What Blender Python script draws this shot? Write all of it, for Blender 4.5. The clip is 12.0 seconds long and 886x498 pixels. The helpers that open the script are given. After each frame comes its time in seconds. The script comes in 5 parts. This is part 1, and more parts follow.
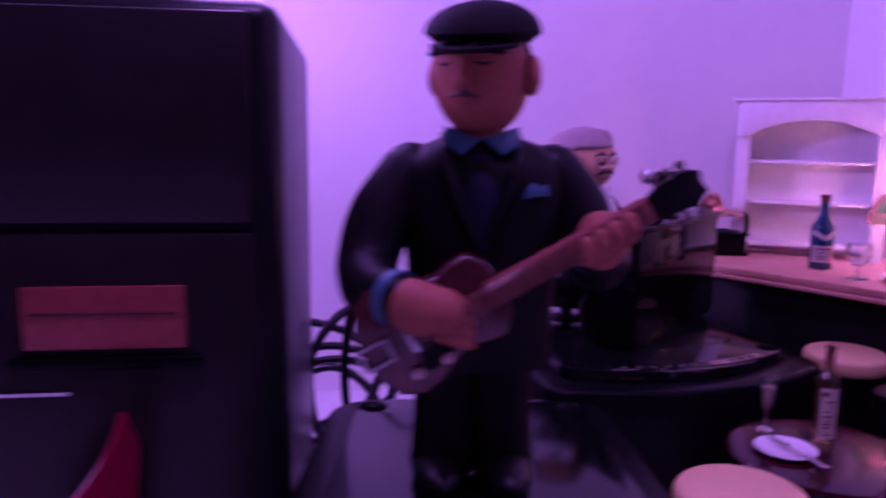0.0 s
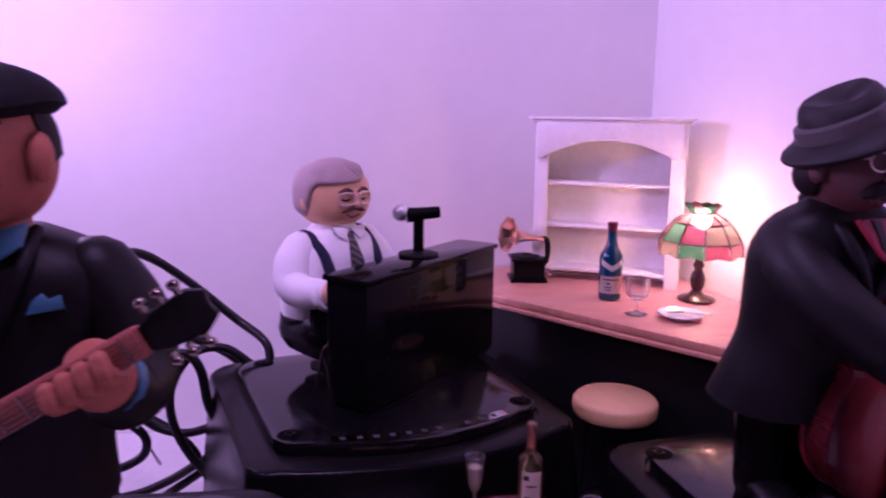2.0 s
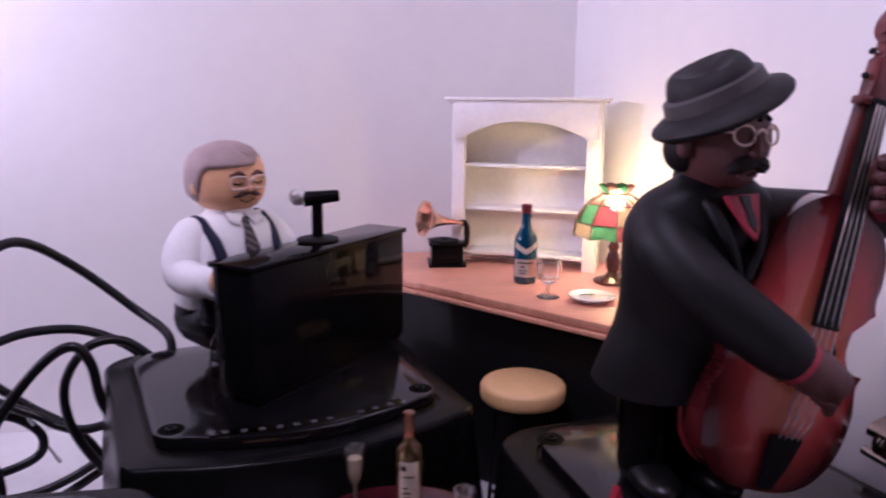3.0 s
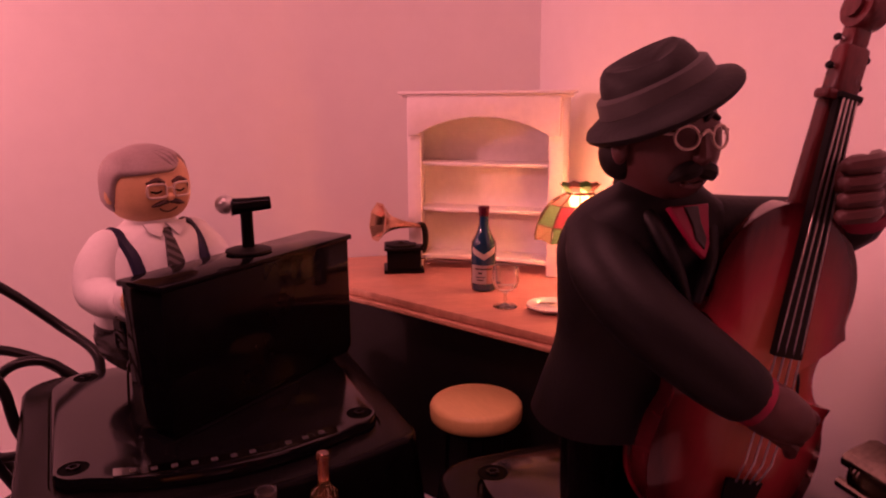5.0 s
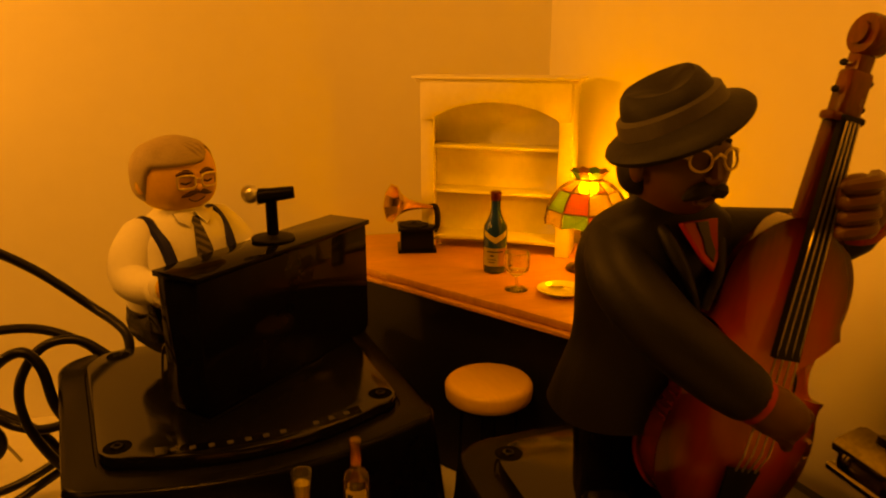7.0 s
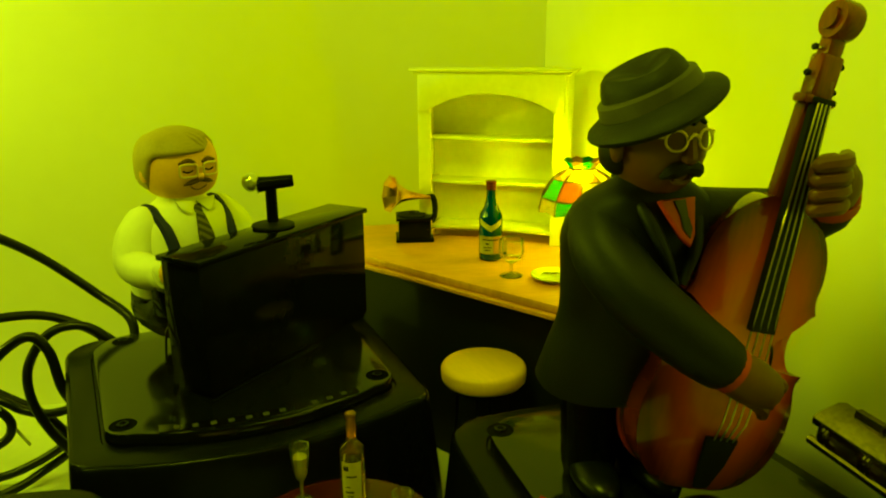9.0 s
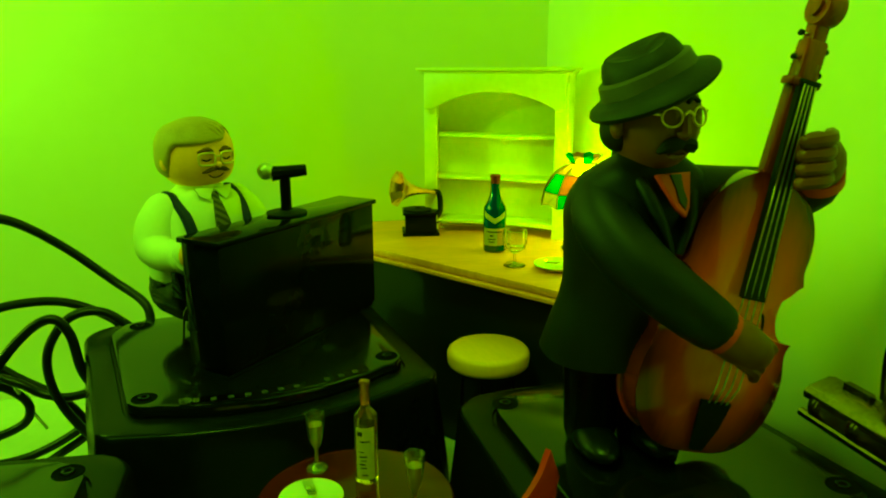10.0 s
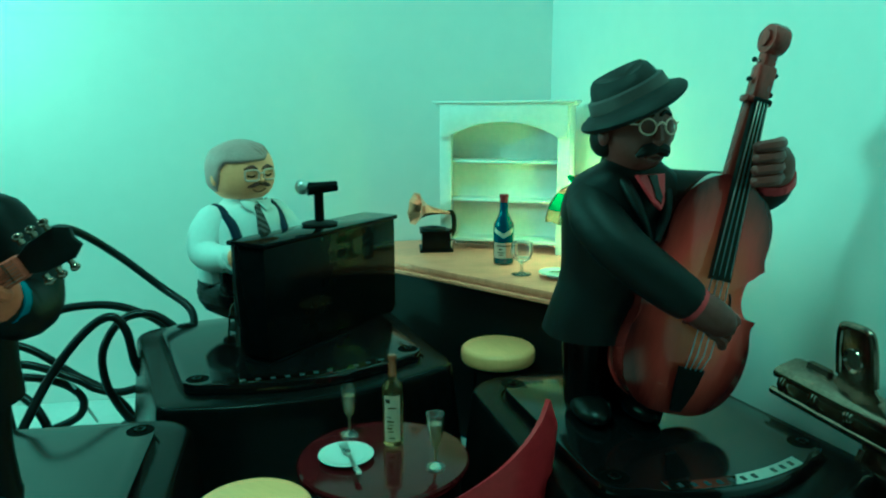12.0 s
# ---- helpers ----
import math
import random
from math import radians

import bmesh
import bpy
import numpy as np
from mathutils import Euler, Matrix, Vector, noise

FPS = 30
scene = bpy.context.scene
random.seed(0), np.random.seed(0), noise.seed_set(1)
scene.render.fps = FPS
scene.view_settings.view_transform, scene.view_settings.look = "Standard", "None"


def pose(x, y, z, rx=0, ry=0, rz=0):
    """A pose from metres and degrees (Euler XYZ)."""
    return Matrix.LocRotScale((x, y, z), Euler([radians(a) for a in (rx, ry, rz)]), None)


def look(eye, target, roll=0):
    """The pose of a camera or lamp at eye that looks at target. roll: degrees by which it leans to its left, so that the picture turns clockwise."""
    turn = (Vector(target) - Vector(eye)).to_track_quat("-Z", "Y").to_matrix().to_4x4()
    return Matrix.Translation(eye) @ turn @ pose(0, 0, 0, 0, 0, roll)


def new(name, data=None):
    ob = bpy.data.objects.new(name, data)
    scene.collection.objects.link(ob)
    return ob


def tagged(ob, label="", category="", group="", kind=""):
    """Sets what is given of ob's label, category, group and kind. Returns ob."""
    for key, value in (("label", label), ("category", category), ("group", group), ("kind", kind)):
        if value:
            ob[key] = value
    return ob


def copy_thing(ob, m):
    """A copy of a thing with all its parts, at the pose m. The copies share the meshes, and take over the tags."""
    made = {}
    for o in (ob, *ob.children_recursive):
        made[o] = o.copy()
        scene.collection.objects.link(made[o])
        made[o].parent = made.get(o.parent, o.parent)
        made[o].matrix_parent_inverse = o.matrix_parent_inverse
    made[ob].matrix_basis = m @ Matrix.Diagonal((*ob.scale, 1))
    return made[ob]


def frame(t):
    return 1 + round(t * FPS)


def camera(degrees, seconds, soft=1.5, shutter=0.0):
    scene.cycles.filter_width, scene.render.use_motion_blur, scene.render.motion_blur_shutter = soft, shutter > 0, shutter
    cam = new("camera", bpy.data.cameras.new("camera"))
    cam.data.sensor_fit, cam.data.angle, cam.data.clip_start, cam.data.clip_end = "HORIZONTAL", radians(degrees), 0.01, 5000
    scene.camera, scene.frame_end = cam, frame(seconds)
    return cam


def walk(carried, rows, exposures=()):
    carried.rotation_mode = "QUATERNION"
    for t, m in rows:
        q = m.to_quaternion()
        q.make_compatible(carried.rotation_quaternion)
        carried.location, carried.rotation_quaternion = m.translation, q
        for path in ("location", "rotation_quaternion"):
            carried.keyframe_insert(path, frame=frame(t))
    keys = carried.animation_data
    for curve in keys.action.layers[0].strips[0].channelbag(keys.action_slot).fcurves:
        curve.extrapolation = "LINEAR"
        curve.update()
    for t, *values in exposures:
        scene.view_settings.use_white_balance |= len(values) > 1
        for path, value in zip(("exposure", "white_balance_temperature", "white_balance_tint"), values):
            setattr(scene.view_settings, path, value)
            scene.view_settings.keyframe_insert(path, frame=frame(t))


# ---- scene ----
cam = camera(61.9, 12.0, soft=2.0, shutter=0.9)
METRES, EYE, TILT, LEAN, TURN = 0.4, 0.245, -9.0, -0.7, 0.0
ROWS = [
    (0.0, 0.0, 0.0, 0.0, 0.0, 0.0, -0.0),
    (0.5, 0.1102, 0.0339, 0.0032, -2.9, 0.59, -0.14),
    (1.0, 0.2172, 0.0525, 0.0296, -4.71, 0.93, -0.05),
    (1.5, 0.2567, 0.0904, 0.0873, -4.81, -0.57, 0.31),
    (2.0, 0.3029, 0.1075, 0.0961, -5.37, -1.5, 0.84),
    (2.5, 0.3417, 0.108, 0.0948, -6.68, -2.17, 0.91),
    (3.0, 0.4071, 0.1284, 0.0882, -7.91, -2.55, 1.6),
    (5.0, 0.4969, 0.2092, 0.1079, -8.16, -3.31, 2.48),
    (5.5, 0.4843, 0.2214, 0.1154, -7.75, -3.49, 2.38),
    (6.0, 0.4645, 0.2245, 0.144, -7.81, -3.97, 2.19),
    (6.5, 0.4556, 0.216, 0.1666, -8.2, -5.13, 1.99),
    (7.0, 0.4666, 0.1699, 0.1578, -8.28, -6.67, 2.13),
    (9.0, 0.4751, 0.1364, 0.1423, -7.97, -6.76, 2.38),
    (9.5, 0.4653, 0.1153, 0.1152, -7.97, -6.21, 2.31),
    (10.0, 0.4558, 0.0892, 0.1062, -7.98, -5.65, 2.18),
    (10.5, 0.4577, 0.0552, 0.0884, -8.15, -4.94, 2.26),
    (11.0, 0.4382, 0.0119, 0.0751, -7.99, -3.68, 2.11),
    (11.5, 0.4248, -0.0235, 0.067, -7.86, -2.76, 2.02),
    (12.0, 0.4237, -0.0589, 0.0541, -7.25, -2.13, 2.11),
]
# seconds, stops, kelvin, tint: the colour-changing lamp as the film camera shows it
TINTS = [
    (0.0, -1.05, 3940, 129), (0.5, -0.95, 4340, 154), (1.2, -0.76, 4200, 141), (2.0, -0.28, 3414, 75),
    (2.5, -0.08, 3091, 48), (3.0, 0.04, 2957, 31), (5.0, -0.8, 5450, 158), (5.5, -1.32, 8305, 263),
    (6.0, -1.8, 16800, 280), (6.5, -1.37, 48000, 151), (7.0, -0.9, 60000, 25), (9.0, 0.02, 18300, -175),
    (9.5, 0.06, 12600, -205), (10.0, 0.06, 5760, -240), (10.5, 0.03, 2965, -240), (11.0, 0.13, 2290, -195),
    (11.5, 0.20, 1977, -110), (12.0, 0.03, 1902, -35),
]
walk(cam, [(t, pose(0, 0, EYE, TILT, LEAN, TURN) @ pose(METRES * x, METRES * y, METRES * z, 90 + pitch, roll, yaw)) for t, x, y, z, yaw, pitch, roll in ROWS], TINTS)

# ---- light ----
world = bpy.data.worlds.new("world")
scene.world = world
world.use_nodes = True
world.node_tree.nodes["Background"].inputs[0].default_value = (1.0, 0.5, 0.18, 1)
world.node_tree.nodes["Background"].inputs[1].default_value = 0.02


def lamp(name, kind, energy, colour, m, size):
    data = bpy.data.lights.new(name, kind)
    data.energy, data.color = energy, colour
    if kind == "AREA":
        data.shape, data.size = "DISK", size
    else:
        data.shadow_soft_size = size
    ob = new(name, data)
    ob.matrix_world = m
    return ob


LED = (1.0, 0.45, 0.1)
# Unseen points around one inferred LED; the second and last are added fill.
lamp("unseen_mood_light", "POINT", 31.0, LED, pose(-0.90, 0.42, 0.48), 0.05)
lamp("unseen_mood_light", "POINT", 0.8, LED, pose(-0.078, 0.345, 0.352), 0.04)
lamp("unseen_mood_light", "POINT", 0.8, LED, pose(-0.140, 0.540, 0.350), 0.03)
lamp("unseen_mood_light", "POINT", 15.0, LED, pose(0.03, 0.14, 0.85), 0.10)
lamp("room_light", "AREA", 2.6, (1.0, 0.34, 0.06), look((0.5, -0.5, 1.75), (0.15, 0.4, 0.1)), 0.5)


# ---- materials ----
def material(name, colour, rough=0.5, metal=0.0, grain=300.0, vary=0.12, bump=0.0, coat=0.0, stretch=(1, 1, 1), second=None, trans=0.0, emit=0.0, spec=0.5):
    """Principled surface with a two-scale noise on colour and roughness and a fine relief."""
    m = bpy.data.materials.new(name)
    m.use_nodes = True
    nt = m.node_tree
    b = nt.nodes["Principled BSDF"]
    co = nt.nodes.new("ShaderNodeTexCoord")
    mp = nt.nodes.new("ShaderNodeMapping")
    mp.inputs["Scale"].default_value = stretch
    nt.links.new(co.outputs["Object"], mp.inputs[0])
    n1, n2 = nt.nodes.new("ShaderNodeTexNoise"), nt.nodes.new("ShaderNodeTexNoise")
    for n, s, d in ((n1, grain, 4), (n2, grain * 0.13, 3)):
        nt.links.new(mp.outputs[0], n.inputs["Vector"])
        n.inputs["Scale"].default_value, n.inputs["Detail"].default_value = s, d
    mixn = nt.nodes.new("ShaderNodeMath")
    mixn.operation = "ADD"
    nt.links.new(n1.outputs[0], mixn.inputs[0])
    nt.links.new(n2.outputs[0], mixn.inputs[1])
    half = nt.nodes.new("ShaderNodeMath")
    half.operation = "MULTIPLY"
    half.inputs[1].default_value = 0.5
    nt.links.new(mixn.outputs[0], half.inputs[0])
    ramp = nt.nodes.new("ShaderNodeValToRGB")
    lo = [max(0, c * (1 - vary)) for c in colour]
    hi = [min(1, c * (1 + vary)) for c in (second or colour)]
    ramp.color_ramp.elements[0].position, ramp.color_ramp.elements[1].position = 0.35, 0.65
    ramp.color_ramp.elements[0].color, ramp.color_ramp.elements[1].color = (*lo, 1), (*hi, 1)
    nt.links.new(half.outputs[0], ramp.inputs[0])
    nt.links.new(ramp.outputs[0], b.inputs["Base Color"])
    mr = nt.nodes.new("ShaderNodeMapRange")
    mr.inputs[3].default_value, mr.inputs[4].default_value = max(0.0, rough * 0.8), min(1.0, rough * 1.2)
    nt.links.new(n2.outputs[0], mr.inputs[0])
    nt.links.new(mr.outputs[0], b.inputs["Roughness"])
    b.inputs["Metallic"].default_value = metal
    b.inputs["Specular IOR Level"].default_value = spec
    b.inputs["Coat Weight"].default_value = coat
    b.inputs["Coat Roughness"].default_value = 0.05
    b.inputs["Transmission Weight"].default_value = trans
    if emit:
        b.inputs["Emission Color"].default_value = (*colour, 1)
        b.inputs["Emission Strength"].default_value = emit
    if bump:
        bp = nt.nodes.new("ShaderNodeBump")
        bp.inputs["Strength"].default_value, bp.inputs["Distance"].default_value = bump, 0.0006
        nt.links.new(n1.outputs[0], bp.inputs["Height"])
        nt.links.new(bp.outputs[0], b.inputs["Normal"])
    return m


WALL = material("white_board", (0.78, 0.77, 0.76), 0.75, grain=60, vary=0.02, bump=0.03)
SHEET = material("white_sheet", (0.66, 0.66, 0.66), 0.6, grain=120, vary=0.05, bump=0.1)
ROOM = material("room_paint", (0.10, 0.085, 0.07), 0.85, grain=8, vary=0.2)
DESK = material("dark_desk", (0.05, 0.035, 0.025), 0.5, grain=60, vary=0.3, stretch=(1, 8, 1))
PLASTIC = material("black_plastic", (0.004, 0.004, 0.0045), 0.24, grain=900, vary=0.3, bump=0.12, spec=0.095)
GLOSS = material("gloss_black", (0.004, 0.004, 0.005), 0.11, grain=200, vary=0.3, spec=0.45)
LACQUER = material("piano_lacquer", (0.004, 0.004, 0.005), 0.08, grain=150, vary=0.3, spec=0.07)
CABINET = material("satin_black", (0.010, 0.010, 0.012), 0.32, grain=500, vary=0.25, spec=0.22)
PANEL = material("worn_black_panel", (0.014, 0.012, 0.012), 0.35, grain=400, vary=0.2, spec=0.35)
MATTBLACK = material("matt_black", (0.005, 0.005, 0.005), 0.6, grain=300, vary=0.3, spec=0.2)
RUBBER = material("cable_rubber", (0.006, 0.006, 0.0065), 0.36, grain=500, vary=0.3, bump=0.1, spec=0.3)
LABEL = material("silver_label", (0.55, 0.55, 0.53), 0.10, metal=1.0, grain=400, vary=0.1)
INK = material("ink", (0.05, 0.05, 0.05), 0.5, grain=300, spec=0.2)
# Near-black tone holds the shade inside the shallow screw recesses.
RECESS_SHADE = material("recess_shade_black", (0.002, 0.002, 0.002), 0.7, grain=300, vary=0.3, spec=0.03)
COUNTER = material("counter_wood", (0.58, 0.30, 0.08), 0.4, grain=90, vary=0.09, bump=0.12, stretch=(1, 6, 1), second=(0.64, 0.35, 0.11))
SEATWOOD = material("pale_wood", (0.76, 0.52, 0.06), 0.42, grain=120, vary=0.05, bump=0.08, stretch=(5, 1, 1))
CREAM = material("white_paint", (0.80, 0.78, 0.75), 0.42, grain=200, vary=0.05, bump=0.06)
TABLERED = material("mahogany", (0.030, 0.0032, 0.0042), 0.12, grain=80, vary=0.25, coat=0.0, spec=0.3, stretch=(1, 7, 1))
CHAIRRED = material("red_plastic", (0.25, 0.006, 0.004), 0.38, grain=300, vary=0.1, spec=0.2)
FORKMETAL = material("satin_steel", (0.62, 0.62, 0.60), 0.28, grain=500, vary=0.08, metal=0.8)
GLASS = material("clear_glass", (0.98, 0.98, 0.98), 0.015, grain=50, vary=0.01, trans=0.975)
GREENGLASS = material("amber_glass", (0.86, 0.72, 0.12), 0.03, grain=60, vary=0.05, trans=0.97)
FOIL = material("dark_red_foil", (0.10, 0.010, 0.012), 0.3, grain=300, vary=0.2, metal=0.3)
AMBER = material("amber_neck", (0.52, 0.24, 0.025), 0.08, grain=80, vary=0.15, trans=0.8)
BLUEGLASS = material("blue_glass", (0.008, 0.045, 0.12), 0.08, grain=80, vary=0.15, coat=0.5)
WINE = material("white_wine", (0.85, 0.74, 0.30), 0.03, grain=60, vary=0.05, trans=0.65)
ORANGEPAPER = material("ochre_paper", (0.74, 0.48, 0.18), 0.6, grain=500, vary=0.08)
PAPER = material("paper_label", (0.80, 0.76, 0.62), 0.6, grain=500, vary=0.06)
CHINA = material("white_china", (0.82, 0.82, 0.80), 0.14, grain=200, vary=0.02, coat=0.3)
STEEL = material("steel", (0.62, 0.62, 0.62), 0.22, metal=1.0, grain=700, vary=0.1)
NICKEL = material("worn_nickel", (0.24, 0.205, 0.15), 0.20, metal=1.0, grain=400, vary=0.3, bump=0.10)
BRASS = material("brass", (0.80, 0.52, 0.20), 0.22, metal=1.0, grain=500, vary=0.15)
COPPER = material("copper_badge", (0.34, 0.070, 0.006), 0.4, metal=0.3, grain=200, vary=0.2)
DARKWOOD = material("dark_turned_wood", (0.05, 0.016, 0.010), 0.25, grain=200, vary=0.3, coat=0.3)
BASSWOOD = material("bass_varnish", (0.30, 0.022, 0.006), 0.16, grain=70, vary=0.12, coat=0.6, stretch=(4, 4, 1), second=(0.36, 0.040, 0.008))
SUNBURST = material("sunburst_varnish", (0.045, 0.010, 0.005), 0.2, grain=90, vary=0.25, coat=0.5, second=(0.11, 0.032, 0.012))


def burst(name, centre, half, inner, mid, rim):
    """A sunburst finish: bright in the middle, dark towards the outline, with fine grain along z."""
    m = material(name, mid, 0.16, grain=80, vary=0.1, coat=0.35, spec=0.3)
    nt = m.node_tree
    b = nt.nodes["Principled BSDF"]
    co, mp, ln = nt.nodes.new("ShaderNodeTexCoord"), nt.nodes.new("ShaderNodeMapping"), nt.nodes.new("ShaderNodeVectorMath")
    mp.vector_type = "TEXTURE"
    mp.inputs["Location"].default_value, mp.inputs["Scale"].default_value = centre, half
    ln.operation = "LENGTH"
    grain, add, sc, ramp = nt.nodes.new("ShaderNodeTexNoise"), nt.nodes.new("ShaderNodeMath"), nt.nodes.new("ShaderNodeMapping"), nt.nodes.new("ShaderNodeValToRGB")
    sc.inputs["Scale"].default_value = (9, 9, 1)
    grain.inputs["Scale"].default_value = 60
    add.operation = "MULTIPLY_ADD"
    add.inputs[1].default_value = 0.07
    nt.links.new(co.outputs["Object"], mp.inputs[0])
    nt.links.new(mp.outputs[0], ln.inputs[0])
    nt.links.new(co.outputs["Object"], sc.inputs[0])
    nt.links.new(sc.outputs[0], grain.inputs["Vector"])
    nt.links.new(grain.outputs[0], add.inputs[0])
    nt.links.new(ln.outputs["Value"], add.inputs[2])
    e = ramp.color_ramp.elements
    e[0].position, e[1].position = 0.24, 1.02
    e[0].color, e[1].color = (*inner, 1), (*rim, 1)
    e.new(0.66).color = (*mid, 1)
    nt.links.new(add.outputs[0], ramp.inputs[0])
    nt.links.new(ramp.outputs[0], b.inputs["Base Color"])
    return m


BASSBURST = burst("bass_sunburst", (0, -0.012, 0.062), (0.038, 0.3, 0.070), (0.60, 0.200, 0.007), (0.37, 0.046, 0.003), (0.045, 0.005, 0.003))
RIBWOOD = material("bass_rib", (0.10, 0.013, 0.005), 0.14, grain=110, vary=0.25, coat=0.7, stretch=(1, 1, 6))
NECKWOOD = material("neck_wood", (0.105, 0.020, 0.007), 0.26, grain=150, vary=0.3, coat=0.1, stretch=(6, 6, 1))
MAPLE = material("guitar_neck", (0.23, 0.07, 0.014), 0.6, spec=0.2, grain=150, vary=0.2, stretch=(1, 6, 6))
STRING = material("string_wire", (0.78, 0.75, 0.70), 0.3, metal=1.0, grain=500)
SKIN_A = material("tan_vinyl", (0.66, 0.40, 0.085), 0.5, grain=500, vary=0.06, bump=0.05)
SKIN_B = material("brown_vinyl", (0.080, 0.028, 0.018), 0.45, grain=500, vary=0.1, bump=0.05)
SKIN_C = material("red_brown_vinyl", (0.36, 0.125, 0.012), 0.55, grain=500, vary=0.1, bump=0.05, spec=0.2)
HAIR = material("grey_brown_hair", (0.33, 0.26, 0.24), 0.5, grain=250, vary=0.12, bump=0.25, stretch=(1, 4, 4))
BROWNHAIR = material("brown_paint", (0.075, 0.030, 0.014), 0.5, grain=300, vary=0.15)
DARKHAIR = material("black_hair", (0.008, 0.006, 0.0055), 0.6, grain=300, vary=0.2, bump=0.2, spec=0.2)
SHIRT = material("white_shirt", (0.80, 0.80, 0.80), 0.55, grain=350, vary=0.03, bump=0.08)
NAVY = material("navy_cloth", (0.012, 0.014, 0.044), 0.5, grain=400, vary=0.2, spec=0.2)
DARKTIE = material("dark_tie", (0.016, 0.014, 0.014), 0.5, grain=300, vary=0.3)


def striped(name, dark, light, size):
    """Cloth with slanting stripes."""
    m = material(name, dark, 0.5, grain=400, vary=0.15)
    nt = m.node_tree
    wave, ramp, co = nt.nodes.new("ShaderNodeTexWave"), nt.nodes.new("ShaderNodeValToRGB"), nt.nodes.new("ShaderNodeTexCoord")
    wave.bands_direction = "DIAGONAL"
    wave.inputs["Scale"].default_value = size
    wave.inputs["Distortion"].default_value = 0.3
    ramp.color_ramp.elements[0].position, ramp.color_ramp.elements[1].position = 0.4, 0.6
    ramp.color_ramp.elements[0].color, ramp.color_ramp.elements[1].color = (*dark, 1), (*light, 1)
    nt.links.new(co.outputs["Object"], wave.inputs[0])
    nt.links.new(wave.outputs[0], ramp.inputs[0])
    nt.links.new(ramp.outputs[0], nt.nodes["Principled BSDF"].inputs["Base Color"])
    return m


TIE = striped("striped_tie", (0.014, 0.012, 0.014), (0.11, 0.095, 0.085), 95)
JACKET = material("dark_jacket", (0.0045, 0.0045, 0.0058), 0.54, grain=450, vary=0.25, bump=0.25, spec=0.29)
SUIT = material("black_suit", (0.0055, 0.005, 0.0055), 0.5, grain=450, vary=0.25, bump=0.2, spec=0.16)
FELT = material("grey_felt", (0.008, 0.0075, 0.009), 0.6, grain=600, vary=0.2, bump=0.3, spec=0.3)
BAND = material("hat_band", (0.045, 0.040, 0.040), 0.55, grain=600, vary=0.15)
CAPM = material("black_cap", (0.010, 0.010, 0.012), 0.75, grain=500, vary=0.2, bump=0.2, spec=0.1)
REDSHIRT = material("red_shirt", (0.27, 0.014, 0.016), 0.5, grain=400, vary=0.1)
BLUECLOTH = material("blue_cloth", (0.05, 0.14, 0.26), 0.5, grain=400, vary=0.15)
GOLDRIM = material("pale_gold", (0.62, 0.50, 0.36), 0.35, metal=0.4, grain=500)
TUXBLACK = material("trouser_black", (0.004, 0.004, 0.005), 0.24, grain=450, vary=0.2, spec=0.12)
SHOE = material("patent_black", (0.005, 0.005, 0.005), 0.32, grain=200, spec=0.3)
BULB = material("bulb_glow", (1.0, 0.40, 0.0), 0.4, emit=230.0)
PANE_COLOURS = [(0.90, 0.55, 0.0), (0.32, 0.75, 0.0), (0.88, 0.24, 0.0), (0.86, 0.74, 0.0), (0.90, 0.44, 0.0)]


def stained(colour):
    """Opalescent lamp glass that lets light through diffusely."""
    m = bpy.data.materials.new("stained_glass")
    m.use_nodes = True
    nt = m.node_tree
    nt.nodes.remove(nt.nodes["Principled BSDF"])
    noise_tex, ramp = nt.nodes.new("ShaderNodeTexNoise"), nt.nodes.new("ShaderNodeValToRGB")
    noise_tex.inputs["Scale"].default_value = 180
    ramp.color_ramp.elements[0].color = (*[c * 0.20 for c in colour], 1)
    ramp.color_ramp.elements[1].color = (*[c * 0.45 for c in colour], 1)
    tl, gl, mx = nt.nodes.new("ShaderNodeBsdfTranslucent"), nt.nodes.new("ShaderNodeBsdfGlossy"), nt.nodes.new("ShaderNodeMixShader")
    gl.inputs["Roughness"].default_value = 0.15
    mx.inputs[0].default_value = 0.06
    nt.links.new(noise_tex.outputs[0], ramp.inputs[0])
    nt.links.new(ramp.outputs[0], tl.inputs[0])
    see, clear = nt.nodes.new("ShaderNodeMixShader"), nt.nodes.new("ShaderNodeBsdfTransparent")
    see.inputs[0].default_value = 0.35
    nt.links.new(ramp.outputs[0], clear.inputs[0])
    nt.links.new(tl.outputs[0], see.inputs[1])
    nt.links.new(clear.outputs[0], see.inputs[2])
    nt.links.new(see.outputs[0], mx.inputs[1])
    nt.links.new(gl.outputs[0], mx.inputs[2])
    nt.links.new(mx.outputs[0], nt.nodes["Material Output"].inputs[0])
    return m


PANES = [stained(c) for c in PANE_COLOURS]
LEAD = material("lead_came", (0.06, 0.04, 0.03), 0.4, metal=0.8, grain=400)


# ---- mesh helpers ----
def part(name, bm, mat, parent=None, label="", sharp=35, loc=None, flat=False):
    """One mesh object from a bmesh, under a thing or a part."""
    me = bpy.data.meshes.new(name)
    bm.normal_update()
    if not flat:
        for f in bm.faces:
            f.smooth = True
    bm.to_mesh(me)
    bm.free()
    me.materials.append(mat)
    if not flat:
        me.set_sharp_from_angle(angle=radians(sharp))
    ob = new(name, me)
    if parent is not None:
        ob.parent = parent
    if loc is not None:
        ob.matrix_basis = loc
    if label:
        ob["label"] = label
    return ob


def thing(name, m, label, category, group="", kind=""):
    ob = new(name)
    ob.empty_display_size = 0.01
    ob.matrix_world = m
    return tagged(ob, label, category, group, kind)


